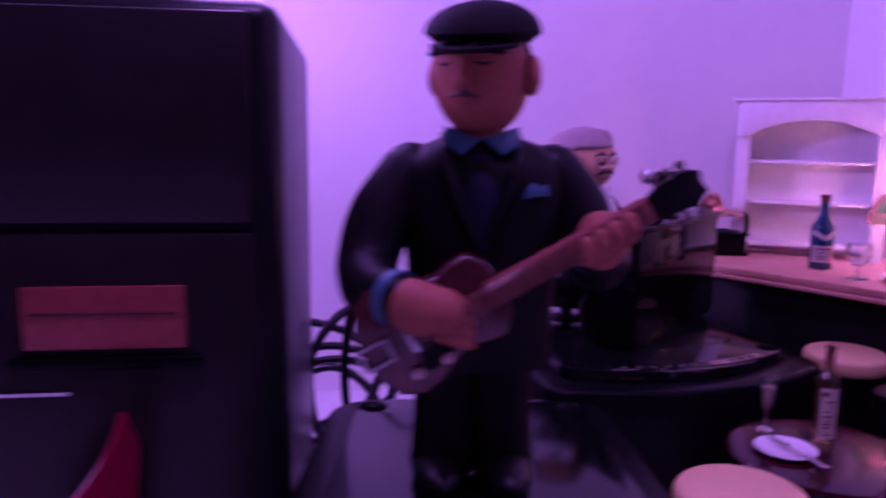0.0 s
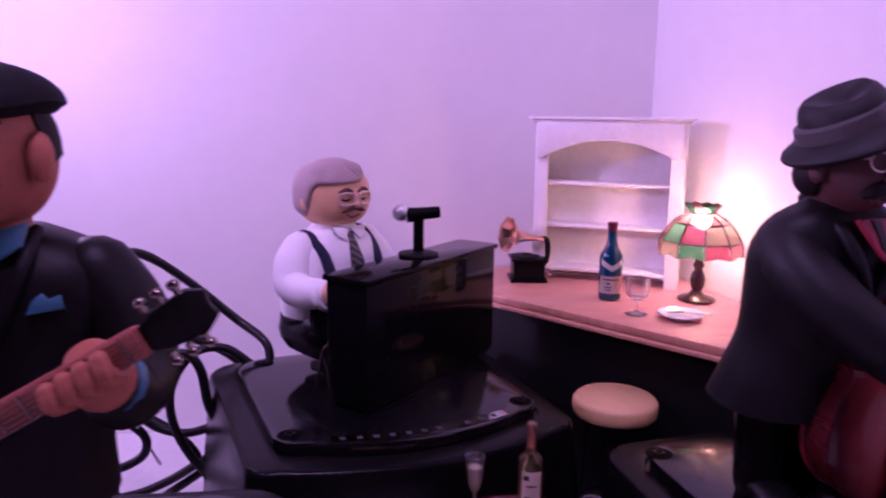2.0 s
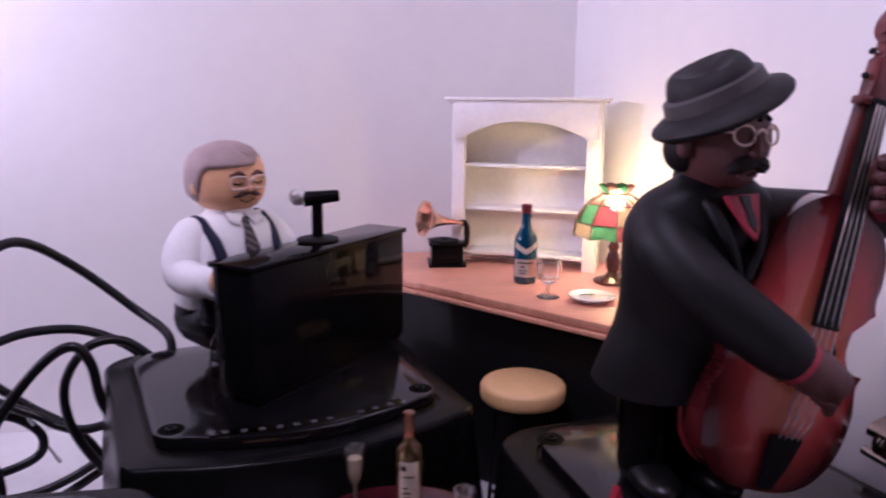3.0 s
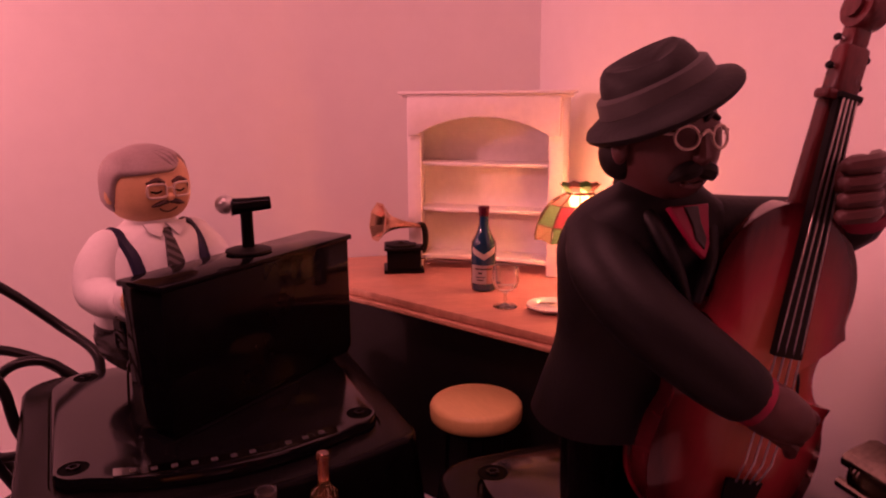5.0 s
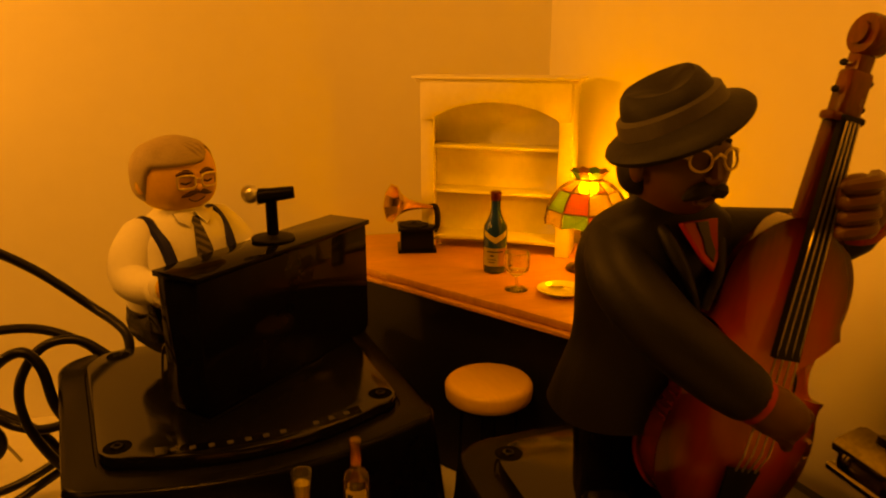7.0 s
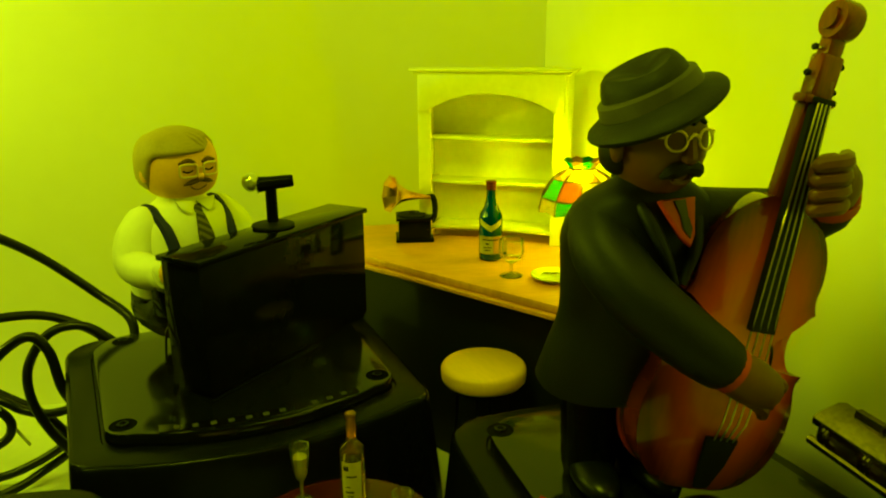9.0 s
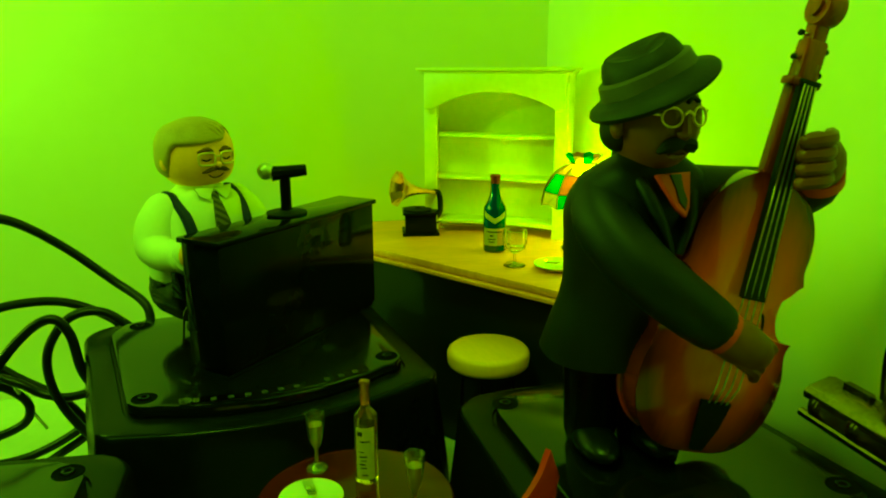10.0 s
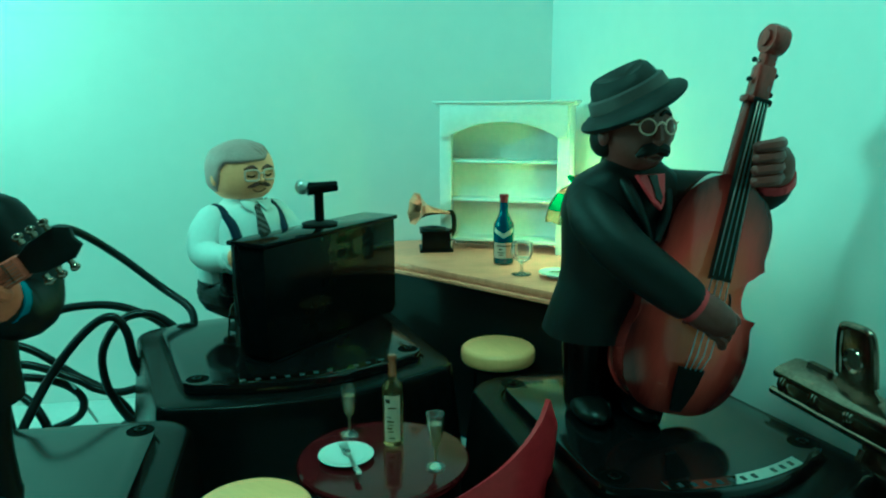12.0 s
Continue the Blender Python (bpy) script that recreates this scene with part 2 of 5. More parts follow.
def box(sx, sy, sz, at=(0, 0, 0), bevel=0.0, segs=2, m=None):
    """A box centred in x and y on at, standing on at's z."""
    bm = bmesh.new()
    bmesh.ops.create_cube(bm, size=1, matrix=Matrix.Translation((at[0], at[1], at[2] + sz / 2)) @ Matrix.Diagonal((sx, sy, sz, 1)))
    if bevel:
        bmesh.ops.bevel(bm, geom=bm.edges[:], offset=bevel, segments=segs, affect="EDGES", profile=0.5)
    if m is not None:
        bm.transform(m)
    return bm


def rings(sections, closed_ends=True):
    """Skins rings of equal point count."""
    bm = bmesh.new()
    loops = [[bm.verts.new(p) for p in ring] for ring in sections]
    n = len(loops[0])
    for a, b in zip(loops, loops[1:]):
        for i in range(n):
            j = (i + 1) % n
            bm.faces.new((a[i], a[j], b[j], b[i]))
    if closed_ends:
        bm.faces.new(loops[0][::-1])
        bm.faces.new(loops[-1])
    bmesh.ops.recalc_face_normals(bm, faces=bm.faces[:])
    return bm


def lathe(profile, segs=32, at=(0, 0, 0), m=None, closed=True):
    """A turned body from (radius, height) pairs."""
    sec = [[(at[0] + r * math.cos(2 * math.pi * k / segs), at[1] + r * math.sin(2 * math.pi * k / segs), at[2] + z) for k in range(segs)] for r, z in profile]
    bm = rings(sec, closed)
    if m is not None:
        bm.transform(m)
    return bm


def smooth_path(pts, steps=8):
    """Catmull-Rom through the points, with any number of values each."""
    p = [np.array(q, float) for q in pts]
    p = [2 * p[0] - p[1]] + p + [2 * p[-1] - p[-2]]
    out = []
    for i in range(1, len(p) - 2):
        for s in range(steps):
            t = s / steps
            out.append(0.5 * (2 * p[i] + (p[i + 1] - p[i - 1]) * t + (2 * p[i - 1] - 5 * p[i] + 4 * p[i + 1] - p[i + 2]) * t * t + (3 * p[i] - p[i - 1] - 3 * p[i + 1] + p[i + 2]) * t ** 3))
    out.append(p[-2])
    return out


def tube(pts, radius=0.002, segs=10, steps=6, round_ends=False):
    """A tube through points (x, y, z) or (x, y, z, r)."""
    path = smooth_path(pts, steps)
    c = [Vector(q[:3]) for q in path]
    r = [q[3] if len(q) > 3 else radius for q in path]
    sec, side = [], None
    for i, q in enumerate(c):
        d = (c[min(i + 1, len(c) - 1)] - c[max(i - 1, 0)]).normalized()
        if side is None:
            side = d.orthogonal().normalized()
        side = (side - d * side.dot(d)).normalized()
        up = d.cross(side)
        sec.append([q + (side * math.cos(2 * math.pi * k / segs) + up * math.sin(2 * math.pi * k / segs)) * r[i] for k in range(segs)])
        if round_ends and i in (0, len(c) - 1):
            first = i == 0
            extra = []
            for a in (0.35, 0.7, 0.92):
                o = q + d * (r[i] * a * (-1 if first else 1))
                w = math.sqrt(1 - a * a)
                extra.append([o + (p - q) * w for p in sec[-1]])
            if first:
                sec[0:0] = extra[::-1]
            else:
                sec.extend(extra)
    return rings(sec)


def ball(radii, at=(0, 0, 0), m=None, segs=24, square=1.0):
    """An ellipsoid; square below 1 makes it boxier."""
    bm = bmesh.new()
    bmesh.ops.create_uvsphere(bm, u_segments=segs, v_segments=max(8, segs // 2 + 2), radius=1)
    for v in bm.verts:
        q = [math.copysign(abs(a) ** square, a) for a in v.co]
        v.co = (q[0] * radii[0], q[1] * radii[1], q[2] * radii[2])
    if m is not None:
        bm.transform(m)
    bm.transform(Matrix.Translation(at))
    return bm


def plate(outline, z0, z1, bevel=0.0, segs=2):
    """A flat outline in x and y with thickness."""
    bm = bmesh.new()
    f = bm.faces.new([bm.verts.new((x, y, z0)) for x, y in outline])
    ext = bmesh.ops.extrude_face_region(bm, geom=[f])
    bmesh.ops.translate(bm, vec=(0, 0, z1 - z0), verts=[v for v in ext["geom"] if isinstance(v, bmesh.types.BMVert)])
    bmesh.ops.recalc_face_normals(bm, faces=bm.faces[:])
    if bevel:
        rim = [e for e in bm.edges if abs(e.verts[0].co.z - e.verts[1].co.z) < 1e-7]
        bmesh.ops.bevel(bm, geom=rim, offset=bevel, segments=segs, affect="EDGES", profile=0.5)
    return bm


def merged(*bms):
    """Several bmeshes as one."""
    out = bmesh.new()
    for b in bms:
        me = bpy.data.meshes.new("tmp")
        b.to_mesh(me)
        b.free()
        out.from_mesh(me)
        bpy.data.meshes.remove(me)
    return out


def one_mesh(name, pieces, m, label, category):
    """A figure as ONE mesh with several materials; pieces are (bmesh, material)."""
    mats, out = [], bmesh.new()
    for b, mat in pieces:
        if mat not in mats:
            mats.append(mat)
        for f in b.faces:
            f.material_index, f.smooth = mats.index(mat), True
        me = bpy.data.meshes.new("tmp")
        b.to_mesh(me)
        b.free()
        out.from_mesh(me)
        bpy.data.meshes.remove(me)
    me = bpy.data.meshes.new(name)
    out.to_mesh(me)
    out.free()
    for mat in mats:
        me.materials.append(mat)
    me.set_sharp_from_angle(angle=radians(40))
    ob = new(name, me)
    ob.matrix_world = m
    return tagged(ob, label, category)


def oval(cx, cy, z, rx, ry, n=28, power=1.0, turn=0.0):
    out = []
    for k in range(n):
        a = 2 * math.pi * k / n
        x, y = math.copysign(abs(math.cos(a)) ** power, math.cos(a)) * rx, math.copysign(abs(math.sin(a)) ** power, math.sin(a)) * ry
        out.append((cx + x * math.cos(turn) - y * math.sin(turn), cy + x * math.sin(turn) + y * math.cos(turn), z))
    return out


# ---- setting ----
def slab(name, bm, mat, label):
    return tagged(part(name, bm, mat, None, label, flat=True), kind="structure")


YAW, YAW_RIGHT = math.atan(0.05), math.atan(0.18)

slab("ground", box(3.2, 3.2, 0.02, (0.2, 0.2, -0.029)), DESK, "dark brown wooden desk top")
slab("floor", box(1.06, 1.2, 0.008, (-0.13, 0.14, -0.0085)), SHEET, "white board lying on the desk as stage floor")
corner = Vector((0.3705, 0.700, 0))
wl = box(1.30, 0.006, 0.80, (0, 0, 0), 0.0)
wl.transform(Matrix.Translation((corner.x - 0.65 * math.cos(YAW), corner.y - 0.65 * math.sin(YAW), -0.0003)) @ Matrix.Rotation(YAW, 4, "Z") @ Matrix.Translation((0, 0.003, 0)))
slab("wall_back", wl, WALL, "plain white board wall")
wr = box(0.006, 1.0, 0.80, (0, 0, 0), 0.0)
wr.transform(Matrix.Translation((corner.x + 0.5 * math.sin(YAW_RIGHT), corner.y - 0.5 * math.cos(YAW_RIGHT), -0.0003)) @ Matrix.Rotation(YAW_RIGHT, 4, "Z") @ Matrix.Translation((0.003, 0.003, 0)))
slab("wall_right", wr, WALL, "plain white board wall meeting the other at a corner")
for nm, sx, sy, sz, at in (("room_wall_north", 3.3, 0.05, 2.2, (0.2, 1.83, -0.02)), ("room_wall_south", 3.3, 0.05, 2.2, (0.2, -1.43, -0.02)),
                           ("room_wall_east", 0.05, 3.2, 2.2, (1.83, 0.2, -0.02)), ("room_wall_west", 0.05, 3.2, 2.2, (-1.43, 0.2, -0.02)),
                           ("ceiling", 3.3, 3.3, 0.05, (0.2, 0.2, 2.19))):
    slab(nm, box(sx, sy, sz, at), ROOM, "dim plain wall of the room around" if "wall" in nm else "dim plain ceiling")


# ---- speaker pedestals ----
def pedestal_outline(w, d, bow, grow=0.0, taper=0.93, n=12):
    """Bowed front, rounded corners, a little narrower at the back; counter-clockwise from the front left."""
    w, d = w / 2 + grow, d / 2 + grow
    rc = 0.014
    pts = []
    for k in range(n + 1):
        s = -1 + 2 * k / n
        pts.append(((w - rc) * s, -d - bow * (1 - s * s)))
    back = w * taper

    def arc(cx, cy, a0, a1, r):
        return [(cx + r * math.cos(a0 + (a1 - a0) * k / 5), cy + r * math.sin(a0 + (a1 - a0) * k / 5)) for k in range(1, 6)]

    pts += arc(w - rc, -d + rc, -math.pi / 2, 0.05, rc)
    pts += arc(back - 0.022, d - 0.022, 0.0, math.pi / 2, 0.022)
    pts += [(-(back - 0.022), d)]
    pts += arc(-(back - 0.022), d - 0.022, math.pi / 2, math.pi, 0.022)
    pts += [(-w, -d + rc)]
    pts += arc(-(w - rc), -d + rc, math.pi, 1.5 * math.pi, rc)[:-1]
    return pts


def pedestal(m, w, d, bow, label, strip, taper=0.93):
    t = thing("speaker_pedestal", m, label, "speaker", "speaker pedestals")
    sec = []
    for z, g in ((0.0, 0.007), (0.006, 0.0085), (0.050, 0.006), (0.090, 0.0022), (0.1035, 0.0012), (0.1055, 0.0006), (0.1066, -0.0004), (0.1070, -0.0018), (0.1070, -0.0105), (0.1058, -0.0112), (0.1058, -0.0128)):
        sec.append([(x, y, z) for x, y in pedestal_outline(w, d, bow, g + (0.0025 if g > -0.01 else 0.0), taper)])
    part("body", rings(sec), PLASTIC, t)
    sec = [[(x, y, z) for x, y in pedestal_outline(w, d, bow, g, taper)] for z, g in ((0.1050, -0.0124), (0.1118, -0.0124), (0.1127, -0.0128), (0.1130, -0.0138))]
    part("top_plate", rings(sec), GLOSS, t)
    for sx, sy in ((-1, -1), (1, -1), (-1, 1), (1, 1)):
        x, y = sx * (w / 2 - 0.0215 - (0.004 if sy > 0 else 0)), sy * (d / 2 - 0.024)
        cup = part("screw_recess", lathe([(0.0068, 0.0), (0.0066, 0.0004), (0.0058, 0.0005), (0.0052, 0.00025), (0.0046, 0.00025)], 24, (x, y, 0.1128)), RECESS_SHADE, t)
        part("screw", lathe([(0.0030, 0.0), (0.0030, 0.0008), (0.0026, 0.0011), (0.0017, 0.0010), (0.0015, 0.0002)], 18, (x, y, 0.1130)), PLASTIC, cup)
    # strip with plain bars in place of the lettering
    n, x0, x1 = 16, -strip / 2, strip / 2
    inset = 0.0165

    def front(x):
        s = x / (w / 2 - 0.014)
        return -d / 2 - bow * (1 - s * s) + inset
    lo = [(x0 + (x1 - x0) * k / n, front(x0 + (x1 - x0) * k / n)) for k in range(n + 1)]
    strip_ob = part("name_strip", plate(lo + [(x, y + 0.0072) for x, y in lo[::-1]], 0.1131, 0.1135), LABEL, t, "silver strip with dark print")
    bars = []
    for k in range(11):
        if k == 7:
            continue
        x = x0 + strip * (0.08 + 0.84 * k / 10)
        bars.append(box(strip * 0.028, 0.0032, 0.0002, (x, front(x) + 0.0036, 0.1135)))
    part("print_bar", merged(*bars), INK, strip_ob)
    return t


def frame_from(fl, angle, w, d):
    """Pose whose front left corner is fl."""
    return pose(fl[0], fl[1], 0, 0, 0, angle) @ pose(w / 2, d / 2, 0)


pedestal(frame_from((0.064, 0.384), 16.4, 0.177, 0.165), 0.177, 0.165, 0.016, "black plastic speaker pedestal under the piano player", 0.102, 1.06)
pedestal(frame_from((0.265, 0.237), 11.5, 0.146, 0.164), 0.146, 0.164, 0.016, "black plastic speaker pedestal under the bass player", 0.070, 0.91)
pedestal(frame_from((-0.0550, 0.2005), 1.0, 0.146, 0.165), 0.146, 0.165, 0.016, "black plastic speaker pedestal under the guitar player", 0.090)


# ---- bar counter and what stands in the corner ----
def counter():
    t = thing("bar_counter", pose(0, 0, 0), "corner bar counter, reddish wooden top on a black front", "counter")
    a, b = Vector((0.178, 0.627)), Vector((0.352, 0.423))
    out = Vector((-0.761, -0.649))
    top = [(a.x, a.y), (b.x, b.y), (0.4170, 0.424), (0.3690, 0.6975), (0.178, 0.6880)]
    part("countertop", plate(top, 0.1375, 0.1430, 0.0012), COUNTER, t)
    n = [(a.x + out.x * 0.003, a.y + out.y * 0.003), (b.x + out.x * 0.003, b.y + out.y * 0.003), (b.x - out.x * 0.004, b.y - out.y * 0.004), (a.x - out.x * 0.004, a.y - out.y * 0.004)]
    part("edge_moulding", plate(n, 0.1338, 0.1372, 0.0012, 3), COUNTER, t)
    f = [(a.x - out.x * 0.012, a.y - out.y * 0.012), (b.x - out.x * 0.012, b.y - out.y * 0.012), (0.4120, 0.436), (0.3670, 0.6960), (0.190, 0.6870)]
    part("front_panel", plate(f, 0.0, 0.1335, 0.0008), MATTBLACK, t)


def hutch(m):
    t = thing("shelf_hutch", m, "white painted open shelf hutch with arched frieze on the counter", "shelf")
    w, d, h = 0.1165, 0.030, 0.129
    st = 0.0105
    for s in (-1, 1):
        part("side_panel", box(0.0035, d - 0.004, h, (s * (w / 2 - 0.00175), d / 2 + 0.002, 0), 0.0004), CREAM, t)
        part("stile", box(st, 0.0036, h - 0.0005, (s * (w / 2 - st / 2), 0.0018, 0), 0.0005), CREAM, t)
    part("back_panel", box(w - 0.008, 0.002, h - 0.002, (0, d - 0.001, 0.001)), CREAM, t)
    for z in (0.0455, 0.0800):
        part("shelf_board", box(w - 0.0072, d - 0.008, 0.0026, (0, d / 2 + 0.0020, z - 0.0013), 0.0005), CREAM, t)
    # lowest board with a scalloped front
    fr = [(-(w / 2 - st) + (w - 2 * st) * k / 16, 0.0006 + 0.006 * math.sin(math.pi * k / 16)) for k in range(17)]
    part("bottom_board", plate(fr + [(w / 2 - st, d - 0.003), (-(w / 2 - st), d - 0.003)], 0.0080, 0.0110, 0.0004), CREAM, t)
    # frieze with an arch cut out of it
    iw, zb, zc = w / 2 - 0.002, 0.1035, h
    arch = []
    ai = w / 2 - st - 0.001
    for k in range(21):
        s = -1 + 2 * k / 20
        arch.append((ai * s, zb + 0.0115 * (1 - abs(s) ** 2.2)))
    pts = [(-iw, zb - 0.002)] + [(-ai - 0.002, zb - 0.002)] + arch + [(ai + 0.002, zb - 0.002), (iw, zb - 0.002), (iw, zc), (-iw, zc)]
    fz = plate(pts, 0, 0.0042, 0.0004)
    fz.transform(Matrix.Translation((0, 0.0002, 0)) @ Matrix.Rotation(math.pi / 2, 4, "X"))
    part("frieze", fz, CREAM, t)
    for z, g in ((h - 0.0005, 0.0025), (h + 0.0020, 0.0050)):
        part("cornice", box(w + 2 * g, d + 0.002 + g, 0.0024, (0, d / 2 - g / 2, z), 0.0007), CREAM, t)


def wine_bottle(m, label, glass, cap, h, r, slim=False):
    t = thing("wine_bottle", m, label, "bottle")
    if slim:
        part("glass_body", lathe([(r * 0.85, 0), (r, h * 0.02), (r, h * 0.64), (r * 0.92, h * 0.68), (r * 0.50, h * 0.725), (r * 0.38, h * 0.76), (r * 0.34, h * 0.97), (r * 0.28, h * 0.98)], 28), glass, t)
        part("foil_cap", lathe([(r * 0.40, h * 0.78), (r * 0.37, h * 0.955), (r * 0.46, h * 0.96), (r * 0.46, h * 0.995), (r * 0.36, h * 1.004)], 24), cap, t)
        return t
    part("glass_body", lathe([(r * 0.8, 0), (r * 0.97, h * 0.01), (r, h * 0.04), (r, h * 0.54), (r * 0.95, h * 0.585), (r * 0.66, h * 0.66), (r * 0.48, h * 0.73), (r * 0.40, h * 0.80), (r * 0.38, h * 0.955), (r * 0.42, h * 0.96), (r * 0.42, h * 0.985), (r * 0.30, h)], 28), glass, t)
    part("foil_cap", lathe([(r * 0.40, h * 0.89), (r * 0.42, h * 0.895), (r * 0.41, h * 0.954), (r * 0.46, h * 0.956), (r * 0.46, h * 0.990), (r * 0.38, h * 1.004)], 24), cap, t)
    return t


def wrap(r, z0, z1, a0, a1, n=16, thick=0.00015, vee=0.0):
    """A label wrapped round a bottle; vee lifts its ends."""
    bm = bmesh.new()
    lo = [bm.verts.new(((r + thick) * math.cos(a0 + (a1 - a0) * k / n), (r + thick) * math.sin(a0 + (a1 - a0) * k / n), z0 + vee * abs(2 * k / n - 1))) for k in range(n + 1)]
    hi = [bm.verts.new((v.co.x, v.co.y, v.co.z + z1 - z0)) for v in lo]
    for k in range(n):
        bm.faces.new((lo[k], lo[k + 1], hi[k + 1], hi[k]))
    bmesh.ops.solidify(bm, geom=bm.faces[:], thickness=-thick * 0.8)
    bmesh.ops.recalc_face_normals(bm, faces=bm.faces[:])
    return bm


def stemware(m, name, label, bowl, stem, foot, h, fill=None):
    """bowl: (radius, height share) pairs from the stem up."""
    t = thing(name, m, label, "glass")
    prof = [(foot * 0.96, 0.0), (foot, h * 0.014), (foot * 0.94, h * 0.034), (foot * 0.5, h * 0.048), (stem, h * 0.09)] + [(r, h * z) for r, z in bowl] + [(r * 0.80 - 0.0001, h * z) for r, z in bowl[::-1]]
    part("glass_body", lathe(prof, 28), GLASS, t)
    if fill:
        part("wine", lathe([(r * 0.77, h * z) for r, z in bowl if z <= fill], 24), WINE, t)
    return t


def dish(m, label, r, deep=1.0):
    t = thing("plate", m, label, "plate")
    part("dish", lathe([(rr * r, z * deep) for rr, z in ((0.55, 0), (0.58, 0.0004), (0.70, 0.0012), (0.99, 0.0022), (1.0, 0.0025), (0.98, 0.0028), (0.72, 0.0019), (0.60, 0.0012), (0.2, 0.0011))], 40), CHINA, t)
    return t


def fork(m, label, l=0.026):
    t = thing("fork", m, label, "fork")
    hd = plate([(-0.0007, -l * 0.05), (0.0007, -l * 0.05), (0.0016, -l * 0.55), (0.0011, -l * 0.60), (-0.0011, -l * 0.60), (-0.0016, -l * 0.55)], 0, 0.0005, 0.00015)
    part("handle", hd, FORKMETAL, t)
    part("head", plate([(-0.0007, -l * 0.06), (0.0007, -l * 0.06), (0.0020, l * 0.06), (0.0022, l * 0.16), (-0.0022, l * 0.16), (-0.0020, l * 0.06)], 0, 0.0005, 0.00015), FORKMETAL, t)
    for k in range(4):
        x = -0.0019 + 0.00127 * k
        part("tine", box(0.0006, l * 0.22, 0.0005, (x, l * 0.26, 0.00005), 0.0001), FORKMETAL, t)
    return t


def gramophone(m):
    t = thing("gramophone", m, "tiny gramophone, black case and flared brass horn", "gramophone")
    part("case", merged(box(0.030, 0.028, 0.0025, (0, 0, 0), 0.0006), box(0.0255, 0.024, 0.0150, (0, 0, 0.0024), 0.0006), box(0.0295, 0.028, 0.0022, (0, 0, 0.0172), 0.0007)), PLASTIC, t)
    part("turntable", lathe([(0.011, 0), (0.0115, 0.0004), (0.0115, 0.0012), (0.003, 0.0015), (0.0012, 0.0028)], 28, (-0.002, 0, 0.0194)), MATTBLACK, t)
    part("horn_bracket", tube([(0.0125, 0.004, 0.012, 0.0022), (0.0160, 0.004, 0.016, 0.0024), (0.0168, 0.003, 0.026, 0.0024), (0.0150, 0.001, 0.0335, 0.0022), (0.0105, -0.001, 0.0345, 0.0018)], segs=12), MATTBLACK, t)
    # octagonal flared horn
    sec = []
    ax0, ax1 = Vector((0.0125, -0.001, 0.0338)), Vector((-0.0190, -0.0150, 0.0400))
    d = (ax1 - ax0).normalized()
    side = d.cross(Vector((0, 0, 1))).normalized()
    up = side.cross(d)
    prof = [(0, 0.0016), (0.25, 0.0022), (0.5, 0.0036), (0.7, 0.0058), (0.84, 0.0088), (0.94, 0.0124), (1.0, 0.0150)]
    for s, r in prof + [(s + 0.004, r * 0.93 - 0.0002) for s, r in prof[::-1]]:
        c = ax0.lerp(ax1, s)
        sec.append([c + (side * math.cos(math.pi * k / 4 + 0.39) + up * math.sin(math.pi * k / 4 + 0.39)) * r for k in range(8)])
    part("horn", rings(sec), BRASS, t, "flared brass horn", sharp=25)
    part("crank", tube([(0.0128, -0.008, 0.010), (0.0165, -0.008, 0.010), (0.0168, -0.008, 0.006), (0.0190, -0.008, 0.0058)], 0.0006, 8), STEEL, t)


